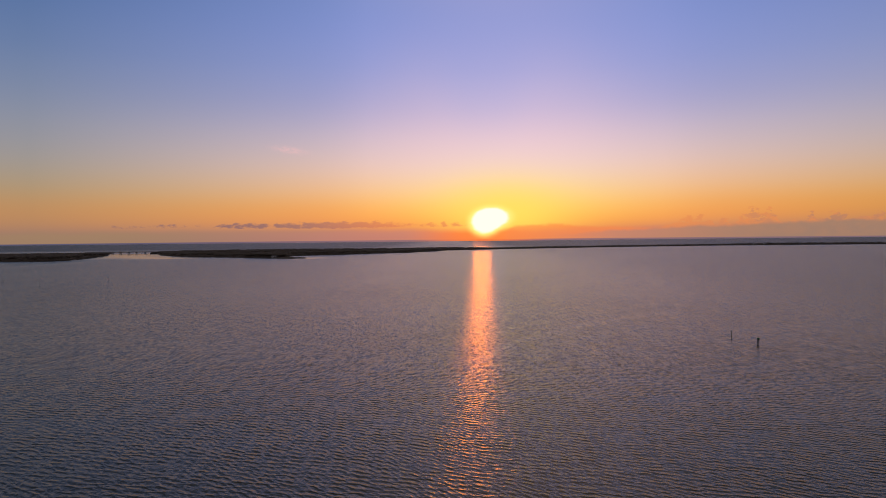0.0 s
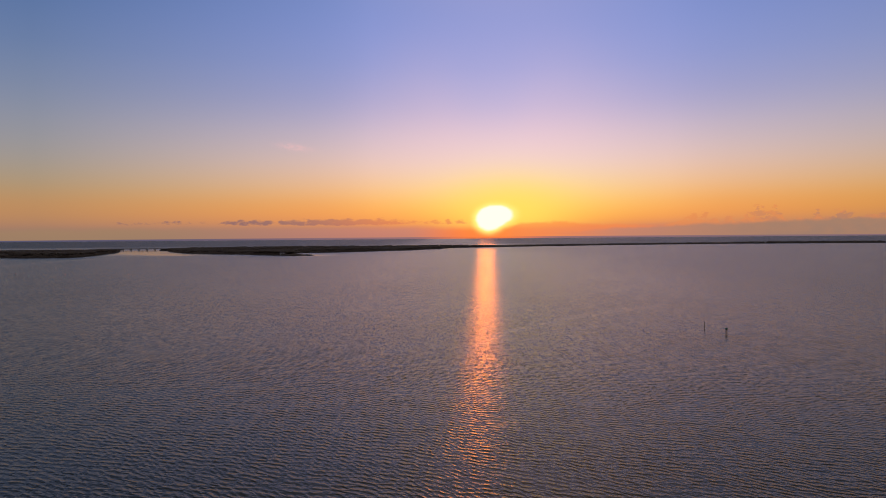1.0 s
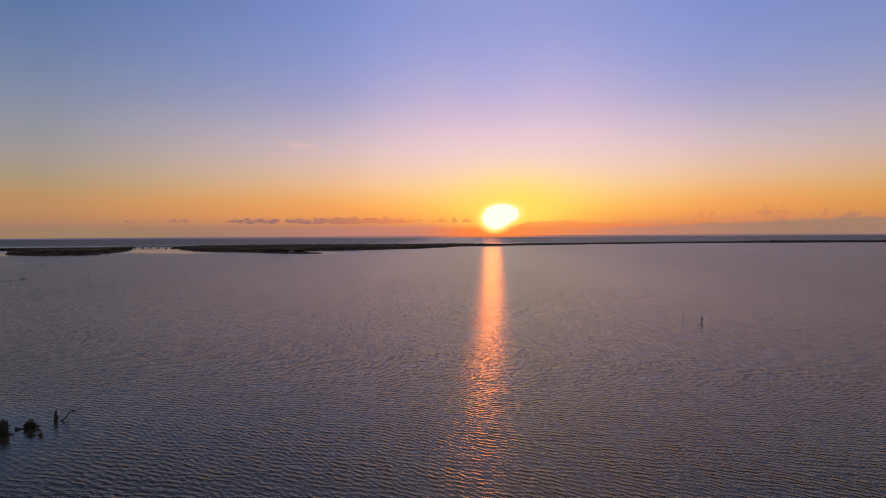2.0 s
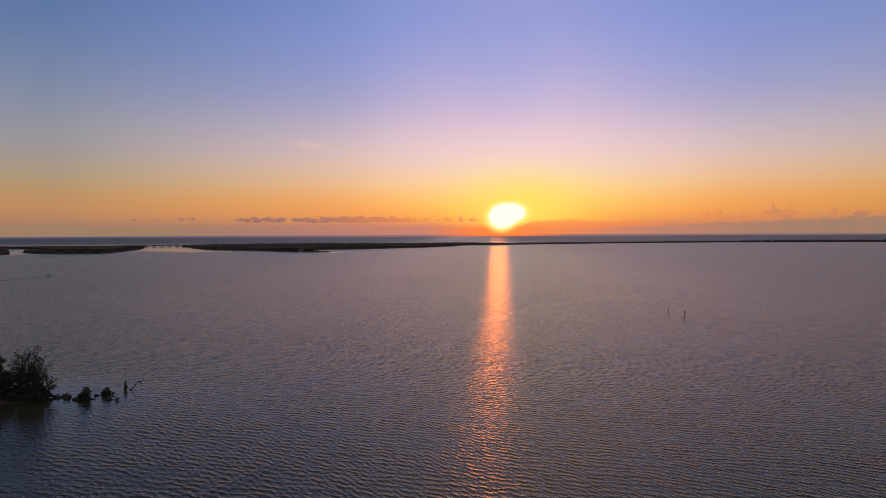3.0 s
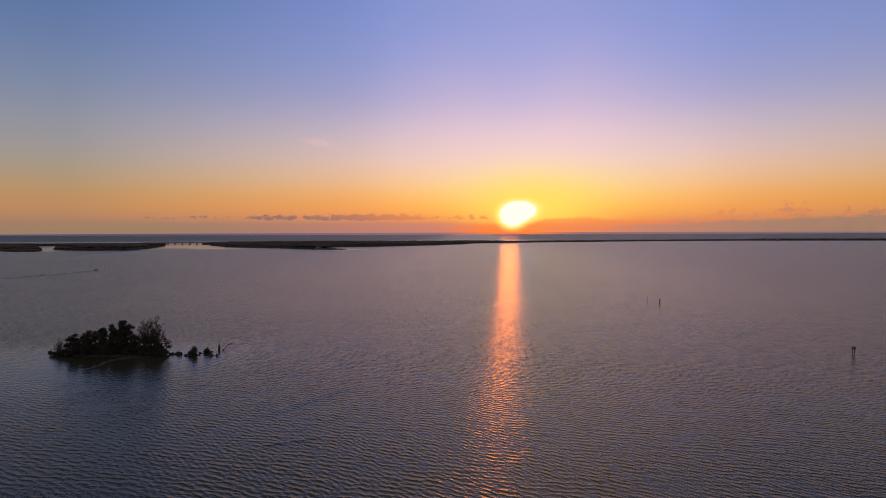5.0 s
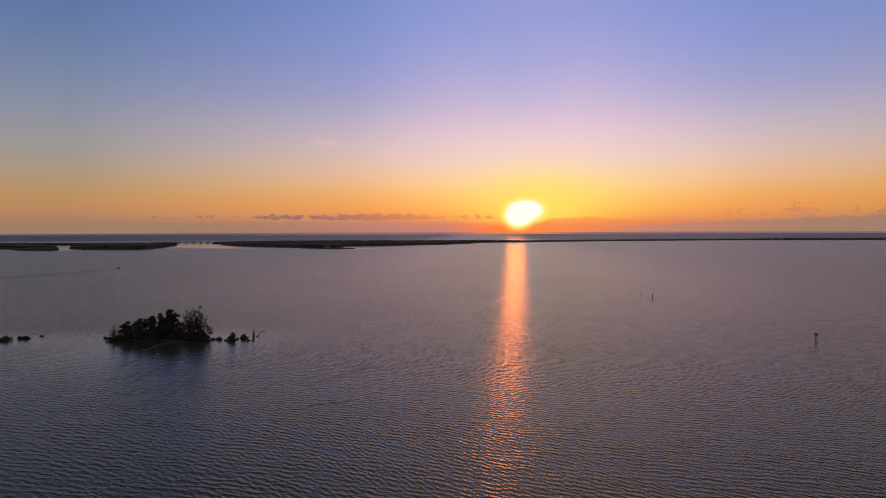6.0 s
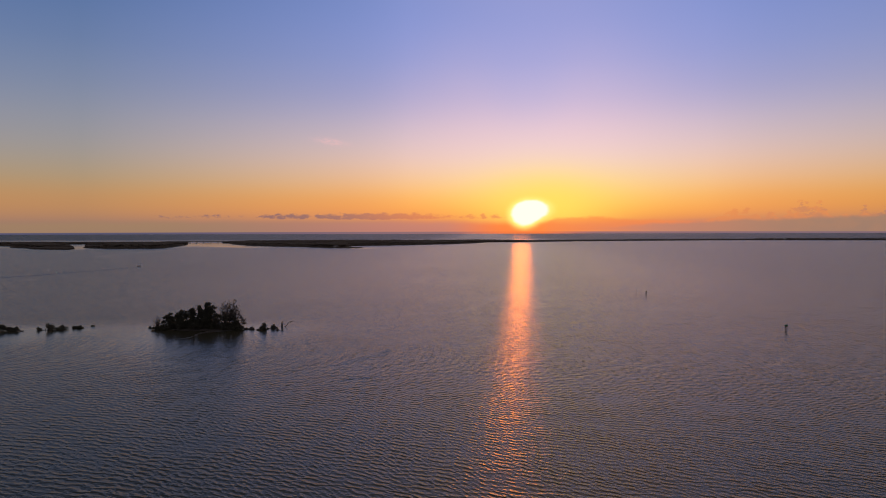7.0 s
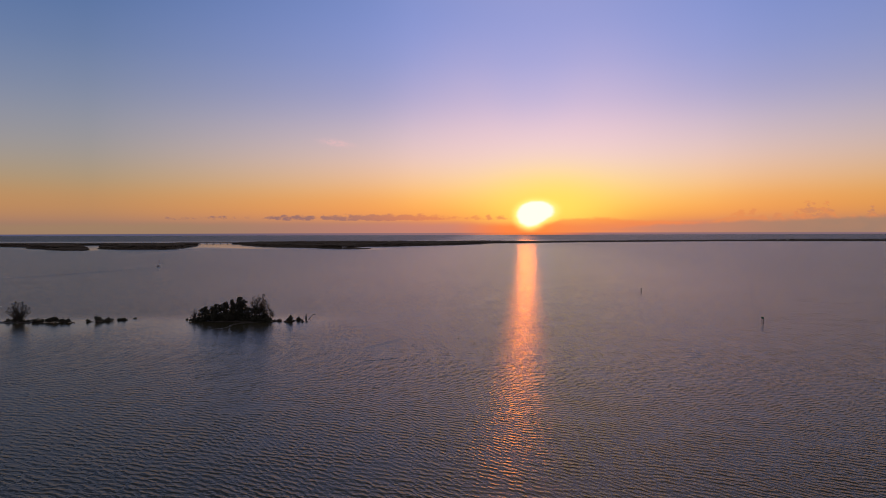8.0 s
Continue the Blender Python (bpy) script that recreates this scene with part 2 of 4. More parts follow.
def water_material():
    m, g, b = material("lagoon_water")
    co = g.add("ShaderNodeTexCoord").outputs["Object"]
    turn = g.add("ShaderNodeMapping")
    g.put(turn.inputs["Vector"], co)
    turn.inputs["Rotation"].default_value = (0, 0, radians(CREST))
    chop = g.add("ShaderNodeAttribute", attribute_name="chop").outputs["Fac"]
    far = g.add("ShaderNodeAttribute", attribute_name="far").outputs["Fac"]
    stretch = g.add("ShaderNodeMapping")
    g.put(stretch.inputs["Vector"], turn.outputs[0])
    stretch.inputs["Scale"].default_value = (0.45, 1.0, 1.0)
    gusts = g.step(g.noise(co, 0.012, 2.0, 0.5), 0.3, 0.7, 0.85, 1.15)
    rough = g.math("MULTIPLY", chop, gusts)
    # waves too small for the mesh: as relief, and as slopes
    waves = g.noise(stretch.outputs[0], 1.7, 2.0, 0.55)
    waves = g.math("POWER", g.math("SUBTRACT", 1.0, g.math("ABSOLUTE", g.math("MULTIPLY_ADD", waves, 2.6, -1.3))), 1.4)   # peaked crests
    # long-crested trains of wind waves, each strong in its own patches
    relief = g.math("MULTIPLY", waves, 0.028)
    for yaw, length, bend, high, at in ((CREST + 2.0, 1.2, 4.4, 0.046, 0.0), (CREST + 24.0, 0.85, 4.0, 0.030, 40.0), (CREST - 21.0, 1.5, 4.6, 0.046, 90.0)):
        face = g.add("ShaderNodeMapping")
        g.put(face.inputs["Vector"], co)
        face.inputs["Rotation"].default_value = (0, 0, radians(yaw))
        face.inputs["Location"].default_value = (at, at * 0.7, 0)
        train = g.add("ShaderNodeTexWave", wave_type="BANDS", bands_direction="Y", wave_profile="SIN")
        g.put(train.inputs["Vector"], face.outputs[0])
        for key, val in (("Scale", math.pi / (10.0 * length)), ("Distortion", bend), ("Detail", 2.0), ("Detail Scale", 1.7), ("Detail Roughness", 0.5)):
            g.put(train.inputs[key], val)
        patch = g.step(g.noise(face.outputs[0], 0.12, 3.0, 0.55), 0.32, 0.68, 0.35, 1.4)
        relief = g.math("ADD", relief, g.math("MULTIPLY", g.math("POWER", train.outputs["Fac"], 1.7), g.math("MULTIPLY", patch, high)))
    bp = g.add("ShaderNodeBump")
    g.put(bp.inputs["Height"], g.math("MULTIPLY", g.math("MULTIPLY", relief, g.math("MULTIPLY_ADD", far, -0.2, 0.88)), rough))
    g.put(bp.inputs["Distance"], 1.0)

    def slopes(vec, scale, detail, sx, sy):
        n = g.add("ShaderNodeTexNoise")
        g.put(n.inputs["Vector"], vec)
        g.put(n.inputs["Scale"], scale)
        g.put(n.inputs["Detail"], detail)
        v = g.add("ShaderNodeVectorMath", operation="SUBTRACT")
        g.put(v.inputs[0], n.outputs["Color"])
        v.inputs[1].default_value = (0.5, 0.5, 0.5)
        w = g.add("ShaderNodeVectorMath", operation="MULTIPLY")
        g.put(w.inputs[0], v.outputs[0])
        w.inputs[1].default_value = (sx, sy, 0.0)
        return w.outputs[0]

    def plus(a_, b_):
        n = g.add("ShaderNodeVectorMath", operation="ADD")
        g.put(n.inputs[0], a_)
        g.put(n.inputs[1], b_)
        return n.outputs[0]

    def times(a_, k):
        n = g.add("ShaderNodeVectorMath", operation="SCALE")
        g.put(n.inputs[0], a_)
        g.put(n.inputs["Scale"], k)
        return n.outputs[0]
    fine = slopes(stretch.outputs[0], 4.5, 2.0, RIPPLE_X, RIPPLE_Y)
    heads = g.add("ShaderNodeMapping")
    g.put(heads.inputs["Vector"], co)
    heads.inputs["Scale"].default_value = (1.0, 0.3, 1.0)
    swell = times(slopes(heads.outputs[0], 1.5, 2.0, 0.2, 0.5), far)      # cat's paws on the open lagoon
    nrm = g.add("ShaderNodeVectorMath", operation="NORMALIZE")
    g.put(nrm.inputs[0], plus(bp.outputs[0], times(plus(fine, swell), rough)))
    silt = g.noise(co, 0.01, 3.0)
    g.put(b.inputs["Base Color"], g.mix(silt, (0.051, 0.047, 0.026, 1), (0.068, 0.062, 0.035, 1)))
    sheen = g.math("MULTIPLY_ADD", g.math("MINIMUM", chop, 1.3), g.math("MULTIPLY_ADD", far, -0.015, 0.12), 0.13)
    g.put(b.inputs["Roughness"], g.math("ADD", sheen, g.step(chop, 1.7, 2.7, 0.0, 0.12)))
    g.put(b.inputs["IOR"], 1.333)
    g.put(b.inputs["Normal"], nrm.outputs[0])
    return m


RIPPLE_X, RIPPLE_Y = 0.48, 0.16
WATER = water_material()
SAND = grainy("wet_sand", (0.08, 0.068, 0.055), (0.20, 0.17, 0.135), 0.5, 0.85, 0.03)
WET_SAND = grainy("wet_glossy_sand", (0.07, 0.062, 0.052), (0.16, 0.14, 0.115), 0.5, 0.34, 0.01)
SOIL = grainy("dark_soil", (0.035, 0.03, 0.022), (0.10, 0.085, 0.06), 0.3, 0.9, 0.05)
BARK = grainy("grey_bark", (0.05, 0.04, 0.032), (0.14, 0.115, 0.095), 3.0, 0.9, 0.02)
DEAD = grainy("dark_driftwood", (0.04, 0.034, 0.028), (0.10, 0.086, 0.072), 4.0, 0.85, 0.015)
LEAF = grainy("dark_foliage", (0.07, 0.068, 0.042), (0.12, 0.12, 0.075), 0.8, 0.6, 0.01, spread=0.35, island=True)


def leafy(m, share):
    """Lets light through the leaves of a foliage material."""
    t = m.node_tree
    bsdf = next(n for n in t.nodes if n.type == "BSDF_PRINCIPLED")
    out = next(n for n in t.nodes if n.type == "OUTPUT_MATERIAL")
    thin, both = t.nodes.new("ShaderNodeBsdfTranslucent"), t.nodes.new("ShaderNodeMixShader")
    t.links.new(bsdf.inputs["Base Color"].links[0].from_socket, thin.inputs[0])
    both.inputs[0].default_value = share
    t.links.new(bsdf.outputs[0], both.inputs[1])
    t.links.new(thin.outputs[0], both.inputs[2])
    t.links.new(both.outputs[0], out.inputs[0])
    return m


LEAF_DRY = grainy("dry_foliage", (0.06, 0.055, 0.03), (0.12, 0.105, 0.06), 1.2, 0.7, 0.01, spread=0.3, island=True)
WOODS = grainy("far_woods_foliage", (0.075, 0.056, 0.034), (0.125, 0.098, 0.06), 0.12, 0.7, 0.15, spread=0.14, island=True)
for foliage in (LEAF, LEAF_DRY):
    leafy(foliage, 0.45)
PILE = grainy("weathered_piling", (0.05, 0.04, 0.03), (0.15, 0.12, 0.09), 2.0, 0.85, 0.02)
BOARD_GREEN = grainy("faded_green_board", (0.02, 0.09, 0.05), (0.04, 0.14, 0.08), 2.0, 0.5, 0.003)
BOARD_RED = grainy("faded_red_board", (0.20, 0.03, 0.02), (0.30, 0.05, 0.03), 2.0, 0.5, 0.003)
CONCRETE = grainy("weathered_concrete", (0.30, 0.28, 0.26), (0.46, 0.44, 0.41), 0.3, 0.85, 0.02)
HULL = grainy("white_gelcoat", (0.62, 0.62, 0.60), (0.78, 0.78, 0.76), 1.0, 0.3, 0.001)
DARK = grainy("black_rubber_and_metal", (0.02, 0.02, 0.022), (0.05, 0.05, 0.05), 5.0, 0.5, 0.003)
PLASTER = grainy("pale_house_wall", (0.55, 0.53, 0.48), (0.72, 0.70, 0.65), 0.4, 0.8, 0.01)
ROOF = grainy("dark_shingle_roof", (0.06, 0.055, 0.05), (0.14, 0.12, 0.11), 0.6, 0.85, 0.03)
GLASS = grainy("dark_window_glass", (0.02, 0.025, 0.03), (0.04, 0.045, 0.05), 1.0, 0.1, 0.001)


# ================= mesh helpers =================
class Soup:
    """Collects vertices and faces for one mesh."""

    def __init__(self):
        self.v, self.f = [], []

    def add(self, verts, faces):
        o = len(self.v)
        self.v.extend(tuple(p) for p in verts)
        self.f.extend(tuple(i + o for i in q) for q in faces)

    def box(self, x0, y0, z0, x1, y1, z1):
        self.add([(x0, y0, z0), (x1, y0, z0), (x1, y1, z0), (x0, y1, z0), (x0, y0, z1), (x1, y0, z1), (x1, y1, z1), (x0, y1, z1)],
                 [(3, 2, 1, 0), (4, 5, 6, 7), (0, 1, 5, 4), (1, 2, 6, 5), (2, 3, 7, 6), (3, 0, 4, 7)])

    def tube(self, pts, radii, sides=6):
        pts = [Vector(p) for p in pts]
        vs, fs = [], []
        for i, p in enumerate(pts):
            d = (pts[min(i + 1, len(pts) - 1)] - pts[max(i - 1, 0)]).normalized()
            s = d.cross(Vector((0.31, 0.95, 0.07)) if abs(d.z) > 0.8 else Vector((0, 0, 1))).normalized()
            u = s.cross(d)
            for k in range(sides):
                w = 2 * math.pi * k / sides
                vs.append(p + (s * math.cos(w) + u * math.sin(w)) * radii[i])
        for i in range(len(pts) - 1):
            for k in range(sides):
                k2 = (k + 1) % sides
                fs.append((i * sides + k, i * sides + k2, (i + 1) * sides + k2, (i + 1) * sides + k))
        fs.append(tuple(range(sides - 1, -1, -1)))
        fs.append(tuple((len(pts) - 1) * sides + k for k in range(sides)))
        self.add(vs, fs)

    def lump(self, c, r, rng, flat=0.8):
        """A small uneven clump of 20 faces."""
        vs = []
        for v in ICO_V:
            k = rng.uniform(0.7, 1.25)
            vs.append((c[0] + v[0] * r * k, c[1] + v[1] * r * k, c[2] + v[2] * r * k * flat))
        self.add(vs, ICO_F)

    def leaf(self, c, size, rng):
        d = Vector((rng.gauss(0, 1), rng.gauss(0, 1), rng.gauss(0, 0.7))).normalized()
        s = d.cross(Vector((rng.gauss(0, 1), rng.gauss(0, 1), rng.gauss(0, 1)))).normalized()
        c = Vector(c)
        self.add([c - d * size, c + s * size * 0.42, c + d * size, c - s * size * 0.42], [(0, 1, 2, 3)])

    def mesh(self, name, mat, smooth=False):
        me = bpy.data.meshes.new(name)
        me.from_pydata(self.v, [], self.f)
        me.materials.append(mat)
        if smooth:
            me.shade_smooth()
        me.update()
        return me


def unit_ico():
    bm = bmesh.new()
    bmesh.ops.create_icosphere(bm, subdivisions=1, radius=1.0)
    vs = [tuple(v.co) for v in bm.verts]
    fs = [tuple(v.index for v in f.verts) for f in bm.faces]
    bm.free()
    return vs, fs


ICO_V, ICO_F = unit_ico()


def thing(name, label, category, at_=(0, 0, 0), turn=0.0, group="", kind=""):
    ob = new(name)
    ob.empty_display_size = 0.2
    ob.matrix_world = pose(*at_, 0, 0, turn)
    return tagged(ob, label, category, group, kind)


def part(name, soup, mat, parent, label="", smooth=False):
    ob = new(name, soup.mesh(name, mat, smooth))
    ob.parent = parent
    if label:
        tagged(ob, label)
    return ob


def solid(name, soup, mat, label, category, group="", kind="", smooth=False, at_=(0, 0, 0), turn=0.0):
    ob = new(name, soup.mesh(name, mat, smooth))
    ob.matrix_world = pose(*at_, 0, 0, turn)
    return tagged(ob, label, category, group, kind)


# ================= water =================
ISLETS = [(-95, 247, 26, 13), (-73, 248, 6, 3), (-172, 239, 26, 10), (-141, 242, 12, 8)]   # x, y, half sizes
LEFT_SHORE = [(-2600, 1500), (-1600, 1480), (-1080, 1440), (-960, 1375), (-905, 1280), (-850, 1252), (-790, 1176), (-750, 1150), (-702, 1138), (-716, 1178), (-790, 1285),
              (-850, 1330), (-1010, 1550), (-900, 1565), (-752, 1268), (-700, 1216), (-640, 1206), (-596, 1212), (-582, 1235), (-600, 1300), (-615, 1355), (-640, 1440),
              (-672, 1540), (-725, 1660), (-752, 1700)]
RIGHT_SHORE = [(-640, 1700), (-560, 1530), (-500, 1440), (-432, 1370), (-350, 1315), (-285, 1265), (-240, 1218), (-216, 1222), (-214, 1236), (-246, 1262),
               (-272, 1330), (-268, 1398), (-200, 1430), (-140, 1490), (-80, 1545), (-20, 1660), (8, 1750), (120, 1815), (400, 1945), (760, 2030), (1180, 1985), (1500, 1930), (2600, 1850)]


def axis_steps(lo, fine_lo, fine_hi, hi, step, grow_up, grow_down):
    mid = list(np.arange(fine_lo, fine_hi, step))
    up, s, p = [], step, fine_hi
    while p < hi:
        up.append(p)
        s *= grow_up
        p += s
    up.append(hi)
    down, s, p = [], step * grow_down, fine_lo - step * grow_down
    while p > lo:
        down.append(p)
        s *= grow_down
        p -= s
    down.append(lo)
    return np.array(down[::-1] + mid + up)


def shore_distance(X, Y, line):
    d = np.full(X.shape, 1e9)
    for (ax, ay), (bx, by) in zip(line, line[1:]):
        vx, vy = bx - ax, by - ay
        t = np.clip(((X - ax) * vx + (Y - ay) * vy) / (vx * vx + vy * vy), 0, 1)
        d = np.minimum(d, np.hypot(X - ax - t * vx, Y - ay - t * vy))
    return d


def make_water():
    xs = axis_steps(-9000, -125, 105, 9000, 0.5, 1.05, 1.045)
    ys = axis_steps(-6000, 82, 312, 12000, 0.3, 1.013, 1.08)
    X, Y = np.meshgrid(xs, ys)
    hx = np.gradient(xs)[None, :] * np.ones_like(Y)
    hy = np.gradient(ys)[:, None] * np.ones_like(X)
    calm = np.ones_like(X)
    for (cx, cy, rx, ry), lull in zip(ISLETS, (0.92, 0.5, 0.9, 0.8)):
        # the lee lies on the near side of each islet
        q = ((X - cx) / (rx * 1.25)) ** 2 + np.where(Y < cy, ((Y - cy) / (ry * 4.4)) ** 2, ((Y - cy) / (ry * 1.3)) ** 2)
        calm *= 1.0 - lull * np.exp(-q)
    # fresher wind off to both sides
    calm *= 1.0 + 0.5 * np.clip((-X - 60) / 260, 0, 1) + 0.65 * np.clip((X - 90) / 300, 0, 1)
    coast = np.minimum(shore_distance(X, Y, LEFT_SHORE), shore_distance(X, Y, RIGHT_SHORE))
    calm *= 1.0 - 0.7 * np.exp(-(coast / 32.0) ** 2)
    # smooth lines where currents meet
    for line, wide, how in (([(-465, 825), (-483, 876), (-496, 934), (-507, 1000), (-505, 1080), (-512, 1180), (-515, 1279), (-500, 1350), (-440, 1420)], 8.0, 0.36),
                            ([(-34, 287), (-17.5, 294), (-6, 303), (0, 331), (7, 363), (15, 378), (25, 393), (41, 414), (67, 441), (92, 462)], 2.4, 0.14),
                            ([(-440, 1300), (-540, 1370), (-610, 1500), (-660, 1640)], 55.0, 0.85)):
        calm *= 1.0 - how * np.exp(-(shore_distance(X, Y, line) / wide) ** 2)
    rng = np.random.default_rng(7)
    Z = np.zeros_like(X)
    head = radians(90.0 - CREST)
    waves = 46
    for i in range(waves):
        lam = 1.7 * (3.6 / 1.7) ** rng.random()
        th = head + rng.normal(0, 0.30)
        k = 2 * math.pi / lam
        kx, ky = k * math.cos(th), k * math.sin(th)
        fade = np.clip(1.5 - (np.abs(kx) * hx + np.abs(ky) * hy), 0, 1)
        amp = 0.035 / k / math.sqrt(waves / 2)
        Z += amp * fade * np.sin(kx * X + ky * Y + rng.uniform(0, 6.283))
    Z = (Z + 9.0 * np.maximum(Z, 0) ** 2) * calm
    # thin crossing ripples that a swimmer left behind
    for ax, ay, bx, by, wide, high in ((-37.5, 187.5, -26.2, 211, 0.3, 0.08), (-36.2, 187, -25.6, 209.5, 0.3, 0.08), (-33, 171.5, -24.3, 176.5, 0.4, 0.08)):
        vx, vy = bx - ax, by - ay
        t = np.clip(((X - ax) * vx + (Y - ay) * vy) / (vx * vx + vy * vy), 0, 1)
        Z += high * np.exp(-(np.hypot(X - ax - t * vx, Y - ay - t * vy) / wide) ** 2) * np.minimum(1, 4 * t)
    ny, nx = X.shape
    me = bpy.data.meshes.new("water")
    co = np.stack([X, Y, Z], -1).reshape(-1, 3)
    idx = np.arange(nx * ny).reshape(ny, nx)
    quads = np.stack([idx[:-1, :-1], idx[:-1, 1:], idx[1:, 1:], idx[1:, :-1]], -1).reshape(-1, 4)
    me.vertices.add(len(co))
    me.vertices.foreach_set("co", co.astype(np.float32).ravel())
    me.loops.add(quads.size)
    me.loops.foreach_set("vertex_index", quads.astype(np.int32).ravel())
    me.polygons.add(len(quads))
    me.polygons.foreach_set("loop_start", np.arange(0, quads.size, 4, dtype=np.int32))
    me.polygons.foreach_set("loop_total", np.full(len(quads), 4, dtype=np.int32))
    me.update(calc_edges=True)
    me.shade_smooth()
    ocean = 1.0 + 0.9 * np.clip((Y - 1900) / 500, 0, 1)
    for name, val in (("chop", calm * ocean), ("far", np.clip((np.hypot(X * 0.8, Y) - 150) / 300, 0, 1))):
        at_ = me.attributes.new(name, "FLOAT", "POINT")
        at_.data.foreach_set("value", val.astype(np.float32).ravel())
    me.materials.append(WATER)
    tagged(new("water", me), "dark rippled lagoon water under a low sun", "water", kind="structure")


make_water()


# ================= barrier islands =================
from mathutils.geometry import tessellate_polygon


def ground_sheet(name, outline, top, label):
    """A low bank: outline at the water, flat ground inside, sloping edge."""
    n = len(outline)
    tris = tessellate_polygon([[Vector((x, y, 0)) for x, y in outline]])
    vs = [(x, y, -0.6) for x, y in outline] + [(x, y, top) for x, y in outline]
    fs = [tuple(k + n for k in t) for t in tris] + [tuple(reversed(t)) for t in tris]
    fs += [(k, (k + 1) % n, n + (k + 1) % n, n + k) for k in range(n)]
    bm = bmesh.new()
    made = [bm.verts.new(v) for v in vs]
    for f in fs:
        bm.faces.new([made[k] for k in f])
    bmesh.ops.recalc_face_normals(bm, faces=bm.faces)
    me = bpy.data.meshes.new(name)
    bm.to_mesh(me)
    bm.free()
    me.materials.append(SAND)
    return tagged(new(name, me), label, "island", kind="structure")


def inside(x, y, poly):
    hit = False
    for (ax, ay), (bx, by) in zip(poly, poly[1:] + poly[:1]):
        if (ay > y) != (by > y) and x < (bx - ax) * (y - ay) / (by - ay) + ax:
            hit = not hit
    return hit


def woods(name, line, outline, label, height, seed, front=13000, deep=11000, depth=60.0):
    """Uneven low forest: a dense edge along the shore, sparser clumps behind."""
    rng = random.Random(seed)
    s = Soup()
    seg = [(a, b, math.hypot(b[0] - a[0], b[1] - a[1])) for a, b in zip(line, line[1:]) if abs(a[0]) < 1500 and abs(b[0]) < 1500]
    total = sum(q[2] for q in seg)
    xs, ys = [p[0] for p in outline], [p[1] for p in outline]

    def clump(x, y, h):
        if -300 < x < -200 and y < 1256:
            h = min(h, max(0.5, (-224 - x) * 0.055))      # scrub on the bare point
        h *= 0.95 + 0.2 * noise.noise((x * 0.012, y * 0.012, seed)) + rng.uniform(-0.06, 0.02)
        r = rng.uniform(2.0, 3.4) * min(1.0, 0.3 + h / 6.0)
        s.lump((x, y, max(r * 0.5, h - r * 0.65)), r, rng, 0.62)
    for _ in range(front):
        k = rng.uniform(0, total)
        for a, b, l in seg:
            if k < l:
                break
            k -= l
        t = min(1.0, k / l)
        x, y = a[0] + (b[0] - a[0]) * t, a[1] + (b[1] - a[1]) * t
        nx, ny = -(b[1] - a[1]) / l, (b[0] - a[0]) / l
        inn = 1.5 + depth * rng.random() ** 2
        x, y = x + nx * inn + rng.gauss(0, 1), y + ny * inn + rng.gauss(0, 1)
        if inside(x, y, outline):
            h = height(x, y) * min(1.0, 0.25 + inn / 14.0)
            clump(x, y, h * rng.uniform(0.35, 1.0) if inn < 12 else h)
    for _ in range(deep):
        x, y = rng.uniform(max(-1500, min(xs)), min(1500, max(xs))), rng.uniform(min(ys), max(ys))
        if inside(x, y, outline):
            clump(x, y, height(x, y))
    return solid(name, s, WOODS, label, "woods", kind="stuff")


LEFT_LAND = LEFT_SHORE + [(-775, 1780), (-890, 1690), (-1100, 1640), (-1600, 1660), (-2600, 1700)]
RIGHT_LAND = RIGHT_SHORE + [(2600, 1960), (1500, 2050), (1180, 2110), (760, 2150), (400, 2070), (120, 1960), (0, 1930), (-120, 1850), (-300, 1830), (-600, 1850), (-640, 1800)]
ground_sheet("ground_left", LEFT_LAND, 0.7, "low sandy barrier island with dark shore")
ground_sheet("ground_right", RIGHT_LAND, 0.7, "low sandy barrier island with dark shore")


def left_height(x, y):
    if y < 1205 and x > -810:
        return 3.4
    if y < 1300 and x > -790 and x < -690:
        return 5.5
    return 8.5 - 4.2 * min(1.0, max(0.0, (y - 1400) / 260))


def right_height(x, y):
    if x < -420:
        return 5.8 + 1.4 * (x + 640) / 220
    if x < -200:
        return 7.2
    if x < 20:
        return 7.2 - 1.9 * (x + 200) / 220
    if x < 140:
        return 5.3 - 1.7 * (x - 20) / 120
    return 3.6 if x < 800 else 4.6


woods("mangrove_woods", LEFT_SHORE, LEFT_LAND, "dense dark mangrove woods along the inlet shore", left_height, 3)
woods("coastal_woods", RIGHT_SHORE, RIGHT_LAND, "dark low coastal woods along the barrier island", right_height, 4, front=15500, deep=12500)


